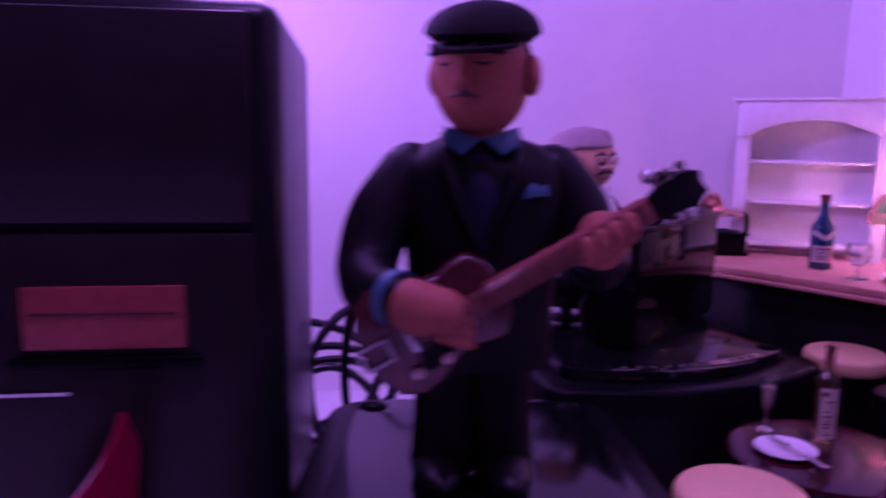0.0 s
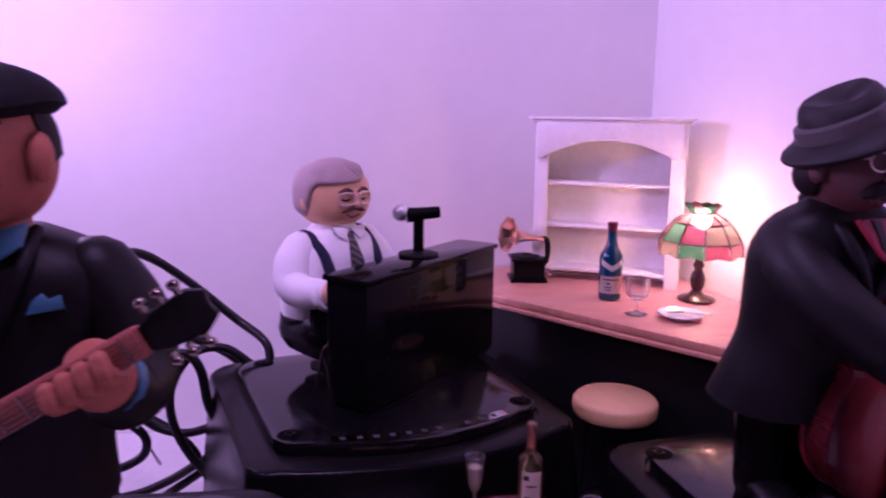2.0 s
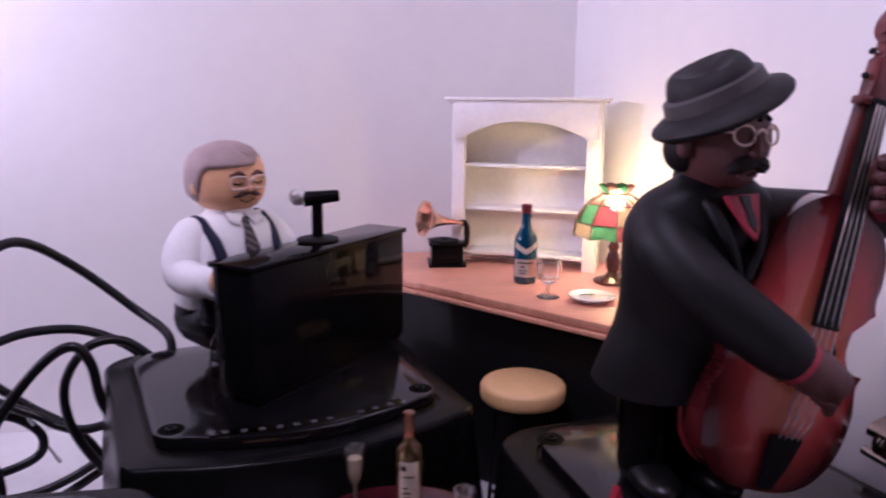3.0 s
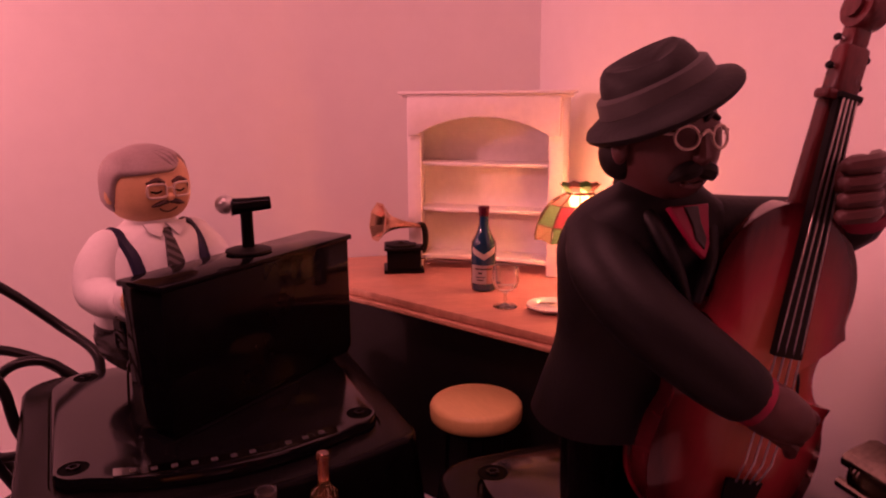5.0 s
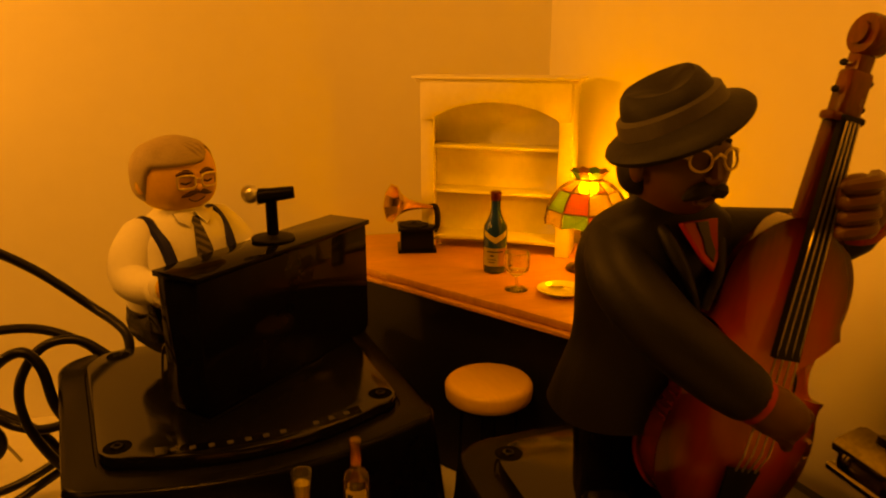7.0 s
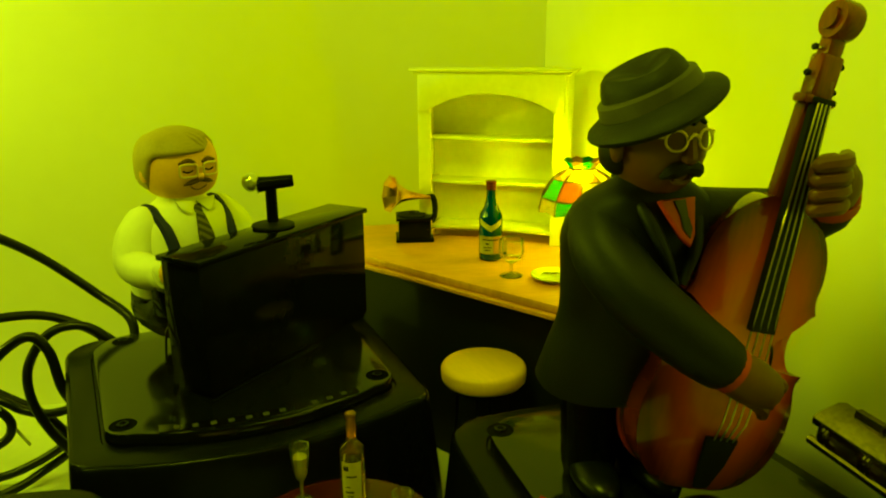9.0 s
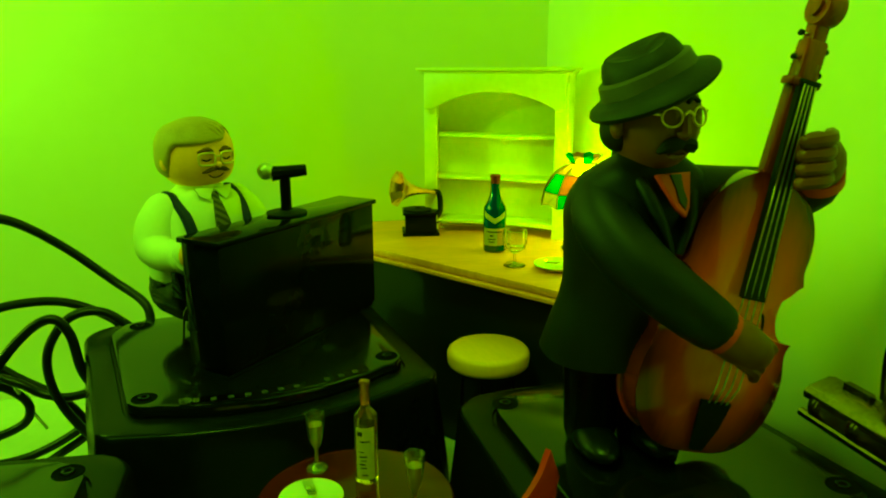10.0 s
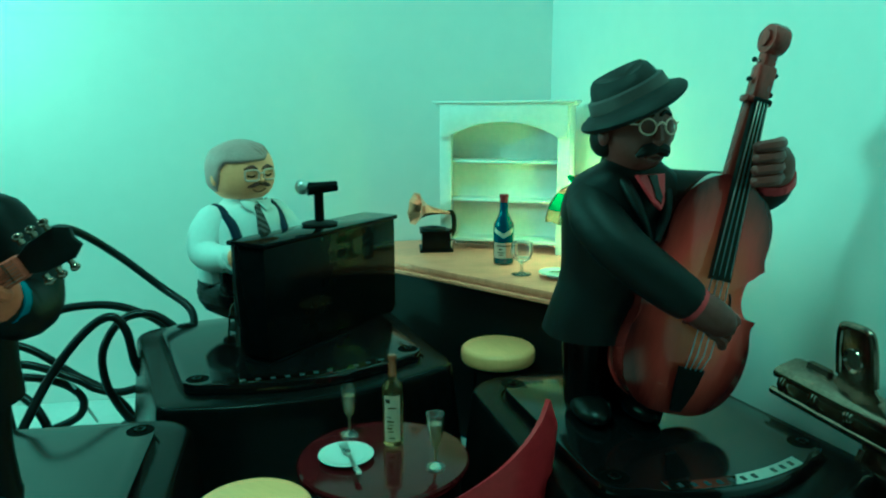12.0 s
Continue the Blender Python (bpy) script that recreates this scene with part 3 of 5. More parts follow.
def tiffany(m):
    t = thing("table_lamp", m, "lit stained-glass table lamp with dark turned base on the counter", "lamp")
    part("base", lathe([(0.0135, 0), (0.0140, 0.0015), (0.0125, 0.0030), (0.0060, 0.0050), (0.0036, 0.0080), (0.0050, 0.0110), (0.0056, 0.0160), (0.0042, 0.0210), (0.0030, 0.0235), (0.0044, 0.0265), (0.0030, 0.0300), (0.0022, 0.0350)], 28), DARKWOOD, t)
    part("bulb", ball((0.0068, 0.0068, 0.0082), (0, 0, 0.0610)), BULB, t, "glowing bulb")
    part("socket", lathe([(0.0030, 0.0350), (0.0034, 0.0360), (0.0040, 0.0410), (0.0040, 0.0430), (0.0028, 0.0480)], 24), BRASS, t)
    n = 10
    rows = [(0.0090, 0.0655), (0.0205, 0.0585), (0.0290, 0.0455), (0.0305, 0.0350)]
    shade = part("shade", lathe([(0.0087, 0.0660), (0.0093, 0.0667), (0.0099, 0.0660), (0.0093, 0.0652)], 20), LEAD, t, "shade of coloured glass panes in dark came")
    for k in range(n):
        a0, a1 = 2 * math.pi * k / n + 0.02, 2 * math.pi * (k + 1) / n - 0.02
        for i, ((r0, z0), (r1, z1)) in enumerate(zip(rows, rows[1:])):
            bm = bmesh.new()
            q = [(r0 * math.cos(a0), r0 * math.sin(a0), z0), (r0 * math.cos(a1), r0 * math.sin(a1), z0), (r1 * math.cos(a1), r1 * math.sin(a1), z1), (r1 * math.cos(a0), r1 * math.sin(a0), z1)]
            if i == 2:
                am = (a0 + a1) / 2
                q[3:3] = [(r1 * 0.99 * math.cos(am), r1 * 0.99 * math.sin(am), z1 + 0.0018)]
            bm.faces.new([bm.verts.new(p) for p in q])
            bmesh.ops.solidify(bm, geom=bm.faces[:], thickness=0.0008)
            pick = ((3, 0), (1, 2, 3, 3, 0), (3, 1, 2, 4, 0))[i][k % (2 if i == 0 else 5)]
            part("glass_pane", bm, PANES[pick], shade, flat=True).visible_shadow = False
        ca = 2 * math.pi * k / n
        part("came", tube([(r * math.cos(ca), r * math.sin(ca), z) for r, z in rows], 0.0005, 6, 3), LEAD, shade)
    for r, z in rows[1:3]:
        part("came", tube([(r * math.cos(2 * math.pi * k / n), r * math.sin(2 * math.pi * k / n), z) for k in range(n + 1)], 0.0005, 6, 1), LEAD, shade)
    for k in range(n):
        a0, a1 = 2 * math.pi * k / n, 2 * math.pi * (k + 1) / n
        bm = bmesh.new()
        q = [(0.0090 * math.cos(a0), 0.0090 * math.sin(a0), 0.0662), (0.0090 * math.cos(a1), 0.0090 * math.sin(a1), 0.0662), (0.0132 * math.cos(a1), 0.0132 * math.sin(a1), 0.0712), (0.0140 * math.cos((a0 + a1) / 2), 0.0140 * math.sin((a0 + a1) / 2), 0.0725), (0.0132 * math.cos(a0), 0.0132 * math.sin(a0), 0.0712)]
        bm.faces.new([bm.verts.new(v) for v in q])
        bmesh.ops.solidify(bm, geom=bm.faces[:], thickness=0.0006)
        part("crown_pane", bm, PANES[k % 2], shade, flat=True).visible_shadow = False


counter()
hutch(pose(0.3055, 0.617, 0.1432, 0, 0, -25.8))
blue = wine_bottle(pose(0.297, 0.571, 0.1432), "small blue wine bottle with a cream label, on the counter", BLUEGLASS, FOIL, 0.0575, 0.0085)
part("label", wrap(0.0085, 0.0055, 0.0185, -2.9, -0.6), PAPER, blue, "cream paper label")
part("label_panel", wrap(0.00862, 0.0058, 0.0182, -1.55, -0.75, 8), ORANGEPAPER, blue, "ochre panel of the label")
part("print_bar", merged(*[wrap(0.00868, z, z + h, a0, a1, 6) for z, h, a0, a1 in ((0.0080, 0.0007, -2.3, -1.8), (0.0100, 0.0006, -2.4, -1.7), (0.0125, 0.0012, -2.2, -1.9), (0.0155, 0.0009, -2.5, -1.1))]), INK, blue)
part("neck_label", wrap(0.0085, 0.0220, 0.0262, -2.8, -0.75, vee=0.0050), PAPER, blue, "pale chevron collar label")
stemware(pose(0.302, 0.5275, 0.1432), "wine_glass", "empty clear wine glass on the counter", [(0.0010, 0.12), (0.0010, 0.34), (0.0034, 0.39), (0.0074, 0.51), (0.0087, 0.68), (0.0085, 0.88), (0.0081, 1.0)], 0.0011, 0.0078, 0.0255)
dish(pose(0.328, 0.514, 0.1432), "small white plate on the bar counter", 0.0155, 1.6)
fork(pose(0.3318, 0.5165, 0.1466, -4, 0, 60), "small steel fork resting on the plate", 0.030)
gramophone(pose(0.2485, 0.638, 0.1432, 0, 0, -4))
tiffany(pose(0.361, 0.563, 0.1432))


# ---- stools, table and chair ----
def stool(m, label):
    t = thing("bar_stool", m, label, "stool", "bar stools")
    part("seat", lathe([(0.0225, 0.0905), (0.0255, 0.0909), (0.0264, 0.0920), (0.0267, 0.0945), (0.0268, 0.0990), (0.0260, 0.1005), (0.0246, 0.1017), (0.0236, 0.1021), (0.002, 0.1022)], 48), SEATWOOD, t, "round pale wooden seat")
    part("seat_ring", lathe([(0.018, 0.0870), (0.0225, 0.0872), (0.0228, 0.0904), (0.018, 0.0906)], 32), MATTBLACK, t)
    for k in range(4):
        a = math.pi / 4 + k * math.pi / 2
        c, s = math.cos(a), math.sin(a)
        part("leg", tube([(c * 0.0165, s * 0.0165, 0.0880), (c * 0.019, s * 0.019, 0.04), (c * 0.0215, s * 0.0215, 0.0)], 0.0013, 8, 3), MATTBLACK, t)
    part("foot_ring", tube([(0.0192 * math.cos(2 * math.pi * k / 24), 0.0192 * math.sin(2 * math.pi * k / 24), 0.030) for k in range(25)], 0.0009, 8, 1), MATTBLACK, t)
    return t


st = stool(pose(0.2745, 0.482, 0, 0, 0, 20), "round bar stool, pale wooden seat, thin black legs, before the counter")
copy_thing(st, pose(0.124, 0.283, 0, 0, 0, 50))["label"] = "round bar stool, pale wooden seat, thin black legs, beside the table"


def round_table(m):
    t = thing("round_table", m, "small round table with a glossy dark red top", "table")
    part("tabletop", lathe([(0.040, 0.0905), (0.0432, 0.0915), (0.0440, 0.0930), (0.0440, 0.0945), (0.0430, 0.0957), (0.041, 0.0960), (0.01, 0.0960)], 64), TABLERED, t)
    part("column", lathe([(0.0030, 0.004), (0.0045, 0.008), (0.0032, 0.020), (0.0028, 0.070), (0.0045, 0.086), (0.010, 0.0904)], 20), MATTBLACK, t)
    part("foot", lathe([(0.026, 0), (0.0265, 0.0015), (0.020, 0.0035), (0.006, 0.006), (0.003, 0.008)], 36), MATTBLACK, t)


round_table(pose(0.184, 0.333, 0))
tb = wine_bottle(pose(0.190, 0.347, 0.0961), "slim amber bottle with a printed white label, on the round table", GREENGLASS, AMBER, 0.0490, 0.0054, True)
part("label", wrap(0.0054, 0.0030, 0.0285, -2.5, -0.9), PAPER, tb, "white printed label")
part("print_bar", merged(*[wrap(0.00557, z, z + h, a0, a1, 6) for z, h, a0, a1 in ((0.0050, 0.0006, -2.0, -1.5), (0.0085, 0.0006, -2.1, -1.6), (0.0102, 0.0008, -2.2, -1.7), (0.0122, 0.0005, -2.05, -1.6), (0.0140, 0.0008, -2.2, -1.55), (0.0165, 0.0005, -2.2, -1.8), (0.0215, 0.0007, -2.1, -1.3), (0.0245, 0.0022, -2.35, -1.9))]), INK, tb)
FLUTE = [(0.0007, 0.12), (0.0008, 0.36), (0.0024, 0.46), (0.0036, 0.62), (0.0042, 0.82), (0.0045, 1.0)]
stemware(pose(0.167, 0.3595, 0.0961), "champagne_flute", "clear champagne flute with a little pale wine", FLUTE, 0.0008, 0.0050, 0.0285, 0.83)
stemware(pose(0.209, 0.317, 0.0961), "champagne_flute", "clear champagne flute with a little pale wine", FLUTE, 0.0008, 0.0050, 0.0285, 0.83)
dish(pose(0.1650, 0.333, 0.0961), "small white plate on the round table", 0.0142)
fork(pose(0.1660, 0.3310, 0.0993, -3, 0, 12), "small steel fork lying across the plate", 0.042)


def tub_chair(m):
    """Opens towards local +y."""
    t = thing("tub_chair", m, "small red moulded tub chair with a high swept back", "chair", "red tub chairs")
    n = 28
    outer, inner = [], []
    for k in range(n + 1):
        a = -2.05 + 4.1 * k / n
        top = 0.147 - 0.056 * (abs(a) / 2.05) ** 0.75
        flare = 1.0 + 0.16 * (1 - abs(a) / 2.05)
        outer.append((a, top, flare))
    bm = bmesh.new()
    cols = []
    for a, top, fl in outer:
        dx, dy = math.sin(a), -math.cos(a)
        col = []
        for z, r in ((0.050, 0.019), (0.060, 0.023), (0.075, 0.0248), (top - 0.004, 0.0262 * fl), (top, 0.0265 * fl)):
            col.append((dx * r, dy * r, z))
        for z, r in ((top, 0.0245 * fl), (top - 0.004, 0.0238 * fl), (0.075, 0.0224), (0.060, 0.0206)):
            col.append((dx * r, dy * r, z))
        cols.append([bm.verts.new(p) for p in col])
    for c0, c1 in zip(cols, cols[1:]):
        for i in range(len(c0)):
            j = (i + 1) % len(c0)
            bm.faces.new((c0[i], c0[j], c1[j], c1[i]))
    bm.faces.new(cols[0])
    bm.faces.new(cols[-1][::-1])
    bmesh.ops.recalc_face_normals(bm, faces=bm.faces[:])
    part("shell", bm, CHAIRRED, t, sharp=50)
    part("seat", lathe([(0.016, 0.050), (0.0195, 0.052), (0.0215, 0.058), (0.020, 0.0625), (0.010, 0.0640), (0.001, 0.0642)], 32), CHAIRRED, t)
    for k in range(4):
        a = math.pi / 4 + k * math.pi / 2
        c, s = math.cos(a), math.sin(a)
        part("leg", tube([(c * 0.013, s * 0.013, 0.051), (c * 0.019, s * 0.019, 0.0)], 0.0014, 8, 3), MATTBLACK, t)
    return t


chair = tub_chair(pose(0.2335, 0.2960, 0, 0, 0, 42))
copy_thing(chair, pose(-0.1400, 0.2520, 0, 0, 0, 79))["label"] = "small red tub chair in the shade before the tall speaker"


# ---- piano and microphone ----
def piano(m):
    """Local x along the length, the player's side at +y; origin in the middle of the foot."""
    t = thing("upright_piano", m, "glossy black toy upright piano standing on a pedestal", "piano")
    l, d, h = 0.1455, 0.032, 0.0765
    part("case", box(l - 0.003, d - 0.004, h - 0.006, (0, 0, 0.0030), 0.0008), LACQUER, t)
    part("lid", box(l, d, 0.0032, (0, 0, h - 0.0030), 0.0007), LACQUER, t)
    part("plinth", box(l - 0.006, d - 0.006, 0.004, (0, 0, 0.0001), 0.0007), LACQUER, t)
    part("key_bed", box(l - 0.02, 0.020, 0.006, (0, d / 2 + 0.008, 0.040), 0.0008), LACQUER, t)
    for s in (-1, 1):
        part("cheek", box(0.005, 0.022, 0.016, (s * (l / 2 - 0.012), d / 2 + 0.008, 0.036), 0.001), LACQUER, t)
    for s in (-1, 1):
        part("bracket", tube([(s * 0.0660, 0.0160, 0.036), (s * 0.0655, 0.0225, 0.030), (s * 0.0620, 0.0295, 0.014), (s * 0.0600, 0.0330, 0.001)], 0.0007, 8), NICKEL, t, "slim nickel support")
    for k in range(36):
        part("key", box(0.0029, 0.015, 0.0016, (-0.054 + 0.00309 * k, d / 2 + 0.009, 0.0461), 0.0002, 1), CHINA, t)


pc = Vector((0.1503, 0.4982))
pm = pose(pc.x, pc.y, 0.1131, 0, 0, 52.0)
piano(pm)


def microphone(m):
    t = thing("desk_microphone", m, "toy black microphone on a round stand, on the piano lid", "microphone")
    part("stand_base", lathe([(0.0120, 0), (0.0128, 0.0008), (0.0125, 0.0016), (0.0105, 0.0022), (0.003, 0.0030)], 32), MATTBLACK, t)
    part("post", lathe([(0.0034, 0.002), (0.0034, 0.0225), (0.0040, 0.0235)], 16), PLASTIC, t)
    grip = part("grip", lathe([(0.0030, -0.0130), (0.0036, -0.0124), (0.0041, 0.000), (0.0048, 0.0085)], 20, m=Matrix.Translation((0.0005, 0, 0.0262)) @ Matrix.Rotation(math.radians(-95), 4, "Y")), PLASTIC, t)
    part("mesh_head", ball((0.0052, 0.0056, 0.0056), (-0.0112, 0, 0.0272), segs=20), FORKMETAL, t, "silver mesh ball")
    part("band", lathe([(0.0048, 0.0076), (0.0054, 0.0080), (0.0048, 0.0088)], 20, m=Matrix.Translation((0.0005, 0, 0.0262)) @ Matrix.Rotation(math.radians(-95), 4, "Y")), STEEL, grip)


microphone(pm @ pose(0.004, 0.004, 0.0768, 0, 0, -48))


# ---- figures ----
def cut(bm, at, normal, fill=True):
    """Takes away what lies on the normal's side."""
    r = bmesh.ops.bisect_plane(bm, geom=bm.verts[:] + bm.edges[:] + bm.faces[:], plane_co=at, plane_no=normal, clear_outer=True)
    if fill:
        e = [x for x in r["geom_cut"] if isinstance(x, bmesh.types.BMEdge)]
        if e:
            bmesh.ops.holes_fill(bm, edges=e)
    return bm


class Head:
    """A rounded toy head: centre, radii and the way it faces (degrees from -y towards +x)."""

    def __init__(self, at, radii, face, square=0.85):
        self.at, self.r, self.face, self.square = Vector(at), radii, radians(face), square

    def on(self, az, z, off=0.0):
        p, a = 2 / self.square, radians(az)
        s, c = abs(math.sin(a)) / self.r[0], abs(math.cos(a)) / self.r[1]
        h = (max(0.02, 1 - abs(z / self.r[2]) ** p) / (s ** p + c ** p)) ** (1 / p) + off
        b = a + self.face
        return self.at + Vector((h * math.sin(b), -h * math.cos(b), z))

    def solid(self, grow=1.0, cuts=()):
        bm = ball([r * grow for r in self.r], square=self.square, segs=32)
        for q, n in cuts:
            cut(bm, q, n)
        bm.transform(Matrix.Translation(self.at) @ Matrix.Rotation(self.face, 4, "Z"))
        return bm

    def line(self, pts, r, off=0.0003, steps=5):
        return tube([(*self.on(a, z, off), w[0] if w else r) for a, z, *w in pts], r, 8, steps, True)

    def lens(self, az, z, ra, rz, r, off, power=1.0, n=20):
        pts = []
        for k in range(n + 1):
            a = 2 * math.pi * k / n
            pts.append((az + math.copysign(abs(math.cos(a)) ** power, math.cos(a)) * ra, z + math.copysign(abs(math.sin(a)) ** power, math.sin(a)) * rz))
        return self.line(pts, r, off, 1)


def hair_shell(head, edge, thick, n=84, rows=12):
    """Moulded hair over a head: edge gives (azimuth, height) along the hairline."""
    az = np.linspace(-180, 180, n, endpoint=False)
    low = np.interp(az, [a for a, _ in edge], [z for _, z in edge])
    top = head.r[2] * 0.975
    sec = [[tuple(head.on(a, z, -0.005)) for a, z in zip(az, low)]]
    for j in range(rows):
        f = j / (rows - 1)
        off = thick * min(1.0, math.sqrt(f * 6 + 0.04))
        sec.append([tuple(head.on(a, z + (top - z) * f, off) + Vector((0, 0, 0.0020 * f * f))) for a, z in zip(az, low)])
    for shrink, up in ((0.75, 0.0009), (0.45, 0.0016), (0.15, 0.0018)):
        c = Vector((head.at.x, head.at.y, 0))
        sec.append([tuple(c + (Vector((q[0], q[1], 0)) - c) * shrink + Vector((0, 0, q[2] + up))) for q in sec[rows]])
    return rings(sec)


def limb(pts, segs=16):
    return tube(pts, 0.01, segs, 6, True)


def torso(sections, n=32, power=0.85):
    return rings([oval(x, y, z, rx, ry, n, power) for x, y, z, rx, ry in [tuple(q) for q in smooth_path(sections, 4)]])


def pianist():
    p = []
    h = Head((0.000, 0.000, 0.1140), (0.0208, 0.0207, 0.0196), 2, 0.76)
    p.append((h.solid(), SKIN_A))
    p.append((hair_shell(h, [(-180, -0.0130), (-100, -0.0125), (-84, -0.0060), (-77, 0.0030), (-66, 0.0074), (-30, 0.0080), (0, 0.0086), (14, 0.0092), (22, 0.0118), (28, 0.0162), (36, 0.0182), (66, 0.0172), (76, 0.0080), (86, -0.0060), (102, -0.0125), (180, -0.0130)], 0.0024), HAIR))
    for k in range(3):
        p.append((h.line([(25 - 7 * k, 0.0140 - 0.0012 * k, 0.0010), (22 - 10 * k, 0.0166 - 0.0006 * k, 0.0030 - 0.0004 * k), (10 - 14 * k, 0.0186, 0.0028 - 0.0004 * k), (-40 - 14 * k, 0.0190, 0.0008)], 0.001, 0.0016), HAIR))
    for s in (-1, 1):
        p.append((ball((0.0022, 0.0038, 0.0052), h.on(96 * s, -0.003, 0.0004)), SKIN_A))
        p.append((h.line([(8 * s, 0.0036, 0.0010), (18 * s, 0.0050, 0.0013), (31 * s, 0.0036, 0.0007)], 0.0009, 0.0003), BROWNHAIR))
        p.append((h.line([(12 * s, -0.0010), (19 * s, -0.0018), (26 * s, -0.0010)], 0.0005, 0.0002), DARKHAIR))
        p.append((h.lens(18.5 * s, -0.0008, 13, 0.0036, 0.0007, 0.0014, 0.45), GOLDRIM))
        p.append((h.line([(3 * s, -0.0072, 0.0009), (9 * s, -0.0071, 0.0014), (17 * s, -0.0079, 0.0014), (26 * s, -0.0088, 0.0006)], 0.001, 0.0003), BROWNHAIR))
    p.append((h.line([(-5, 0.0000), (0, 0.0008), (5, 0.0000)], 0.0005, 0.0014), GOLDRIM))
    p.append((ball((0.0026, 0.0024, 0.0022), h.on(0, -0.0044, 0.0006)), SKIN_A))
    p.append((h.line([(-15, -0.0106), (-8, -0.0121), (0, -0.0126), (8, -0.0121), (15, -0.0106)], 0.0004, 0.0001), BROWNHAIR))
    # shirt, collar, tie and braces
    p.append((torso([(0, 0.006, 0.016, 0.0240, 0.0200), (0, 0.006, 0.024, 0.0300, 0.0245), (0, 0.005, 0.034, 0.0322, 0.0256), (0, 0.0045, 0.0385, 0.0326, 0.0258), (0, 0.0045, 0.0395, 0.0310, 0.0245)]), TUXBLACK))
    p.append((torso([(0, 0.006, 0.034, 0.0300, 0.0235), (0, 0.004, 0.045, 0.0325, 0.0255), (0, 0.002, 0.062, 0.0325, 0.0255), (0, 0.001, 0.078, 0.0310, 0.0220), (0, 0, 0.088, 0.0240, 0.0175), (0, 0, 0.0945, 0.0140, 0.0135), (0, 0, 0.098, 0.0120, 0.0120)]), SHIRT))
    for s in (-1, 1):
        col = plate([(0, 0), (s * 0.0125, 0.002), (s * 0.0110, -0.0035), (s * 0.0058, -0.0075)], 0, 0.0012, 0.0003)
        col.transform(Matrix.Translation((s * 0.0002, -0.0145, 0.0945)) @ Matrix.Rotation(radians(62), 4, "X") @ Matrix.Rotation(radians(-4 * s), 4, "Z"))
        p.append((col, SHIRT))
        p.append((tube([(s * 0.0235, 0.015, 0.080), (s * 0.0215, 0.002, 0.0905), (s * 0.0205, -0.0125, 0.0830), (s * 0.0195, -0.0205, 0.070), (s * 0.0185, -0.0235, 0.055), (s * 0.0180, -0.0235, 0.040)], 0.0035, 8), NAVY))
        p.append((limb([(s * 0.0250, 0.001, 0.0820, 0.0112), (s * 0.0325, -0.001, 0.0735, 0.0112), (s * 0.0368, -0.006, 0.0635, 0.0108), (s * 0.0370, -0.019, 0.0605, 0.0098), (s * 0.0350, -0.0335, 0.0620, 0.0084)]), SHIRT))
        p.append((tube([(s * 0.0352, -0.0330, 0.0602, 0.0093), (s * 0.0346, -0.0362, 0.0618, 0.0090)], 0.009, 16, 3), SHIRT))
        p.append((limb([(s * 0.0344, -0.0370, 0.0625, 0.0068), (s * 0.0325, -0.0430, 0.0635, 0.0072), (s * 0.0310, -0.0490, 0.0615, 0.0055)]), SKIN_A))
        for k in range(4):
            p.append((limb([(s * (0.0355 - 0.0032 * k), -0.0470, 0.0625, 0.0019), (s * (0.0350 - 0.0032 * k), -0.0520, 0.0605, 0.0017)], 8), SKIN_A))
        # trousers and shoes
        p.append((limb([(s * 0.0150, 0.010, 0.0300, 0.0175), (s * 0.0185, -0.010, 0.0290, 0.0155), (s * 0.0195, -0.025, 0.0265, 0.0125), (s * 0.0190, -0.0290, 0.0140, 0.0100), (s * 0.0190, -0.0290, 0.0045, 0.0090)]), TUXBLACK))
        p.append((ball((0.0075, 0.0145, 0.0050), (s * 0.0195, -0.034, 0.0046)), SHOE))
    p.append((tube([(-0.0305, -0.0345, 0.0610), (-0.0355, -0.0290, 0.0665), (-0.0420, -0.0320, 0.0625), (-0.0420, -0.0370, 0.0560)], 0.0009, 6), TUXBLACK))
    knot = rings([[(-0.0030, -0.0150, 0.0925), (0.0030, -0.0150, 0.0925), (0.0030, -0.0125, 0.0925), (-0.0030, -0.0125, 0.0925)], [(-0.0022, -0.0190, 0.0865), (0.0022, -0.0190, 0.0865), (0.0022, -0.0165, 0.0865), (-0.0022, -0.0165, 0.0865)]])
    p.append((knot, TIE))
    blade = rings([[(-w, y, z), (w, y, z), (w, y + 0.0025, z), (-w, y + 0.0025, z)] for w, y, z in ((0.0026, -0.0190, 0.0870), (0.0044, -0.0240, 0.0760), (0.0054, -0.0268, 0.0640), (0.0058, -0.0276, 0.0520), (0.0034, -0.0272, 0.0465))])
    p.append((blade, TIE))
    one_mesh("pianist_doll", p, pose(0.0965, 0.5135, 0.1131, 0, 0, 42), "seated toy musician in white shirt, dark braces and striped tie", "doll")


pianist()
seat = thing("piano_stool", pose(0.0905, 0.5215, 0.1131), "small round black stool under the seated toy musician", "stool")
part("cushion", lathe([(0.014, 0.010), (0.0165, 0.011), (0.0168, 0.0135), (0.012, 0.0145)], 28), MATTBLACK, seat)
part("pillar", lathe([(0.011, 0), (0.011, 0.0015), (0.004, 0.003), (0.004, 0.0102)], 20), MATTBLACK, seat)


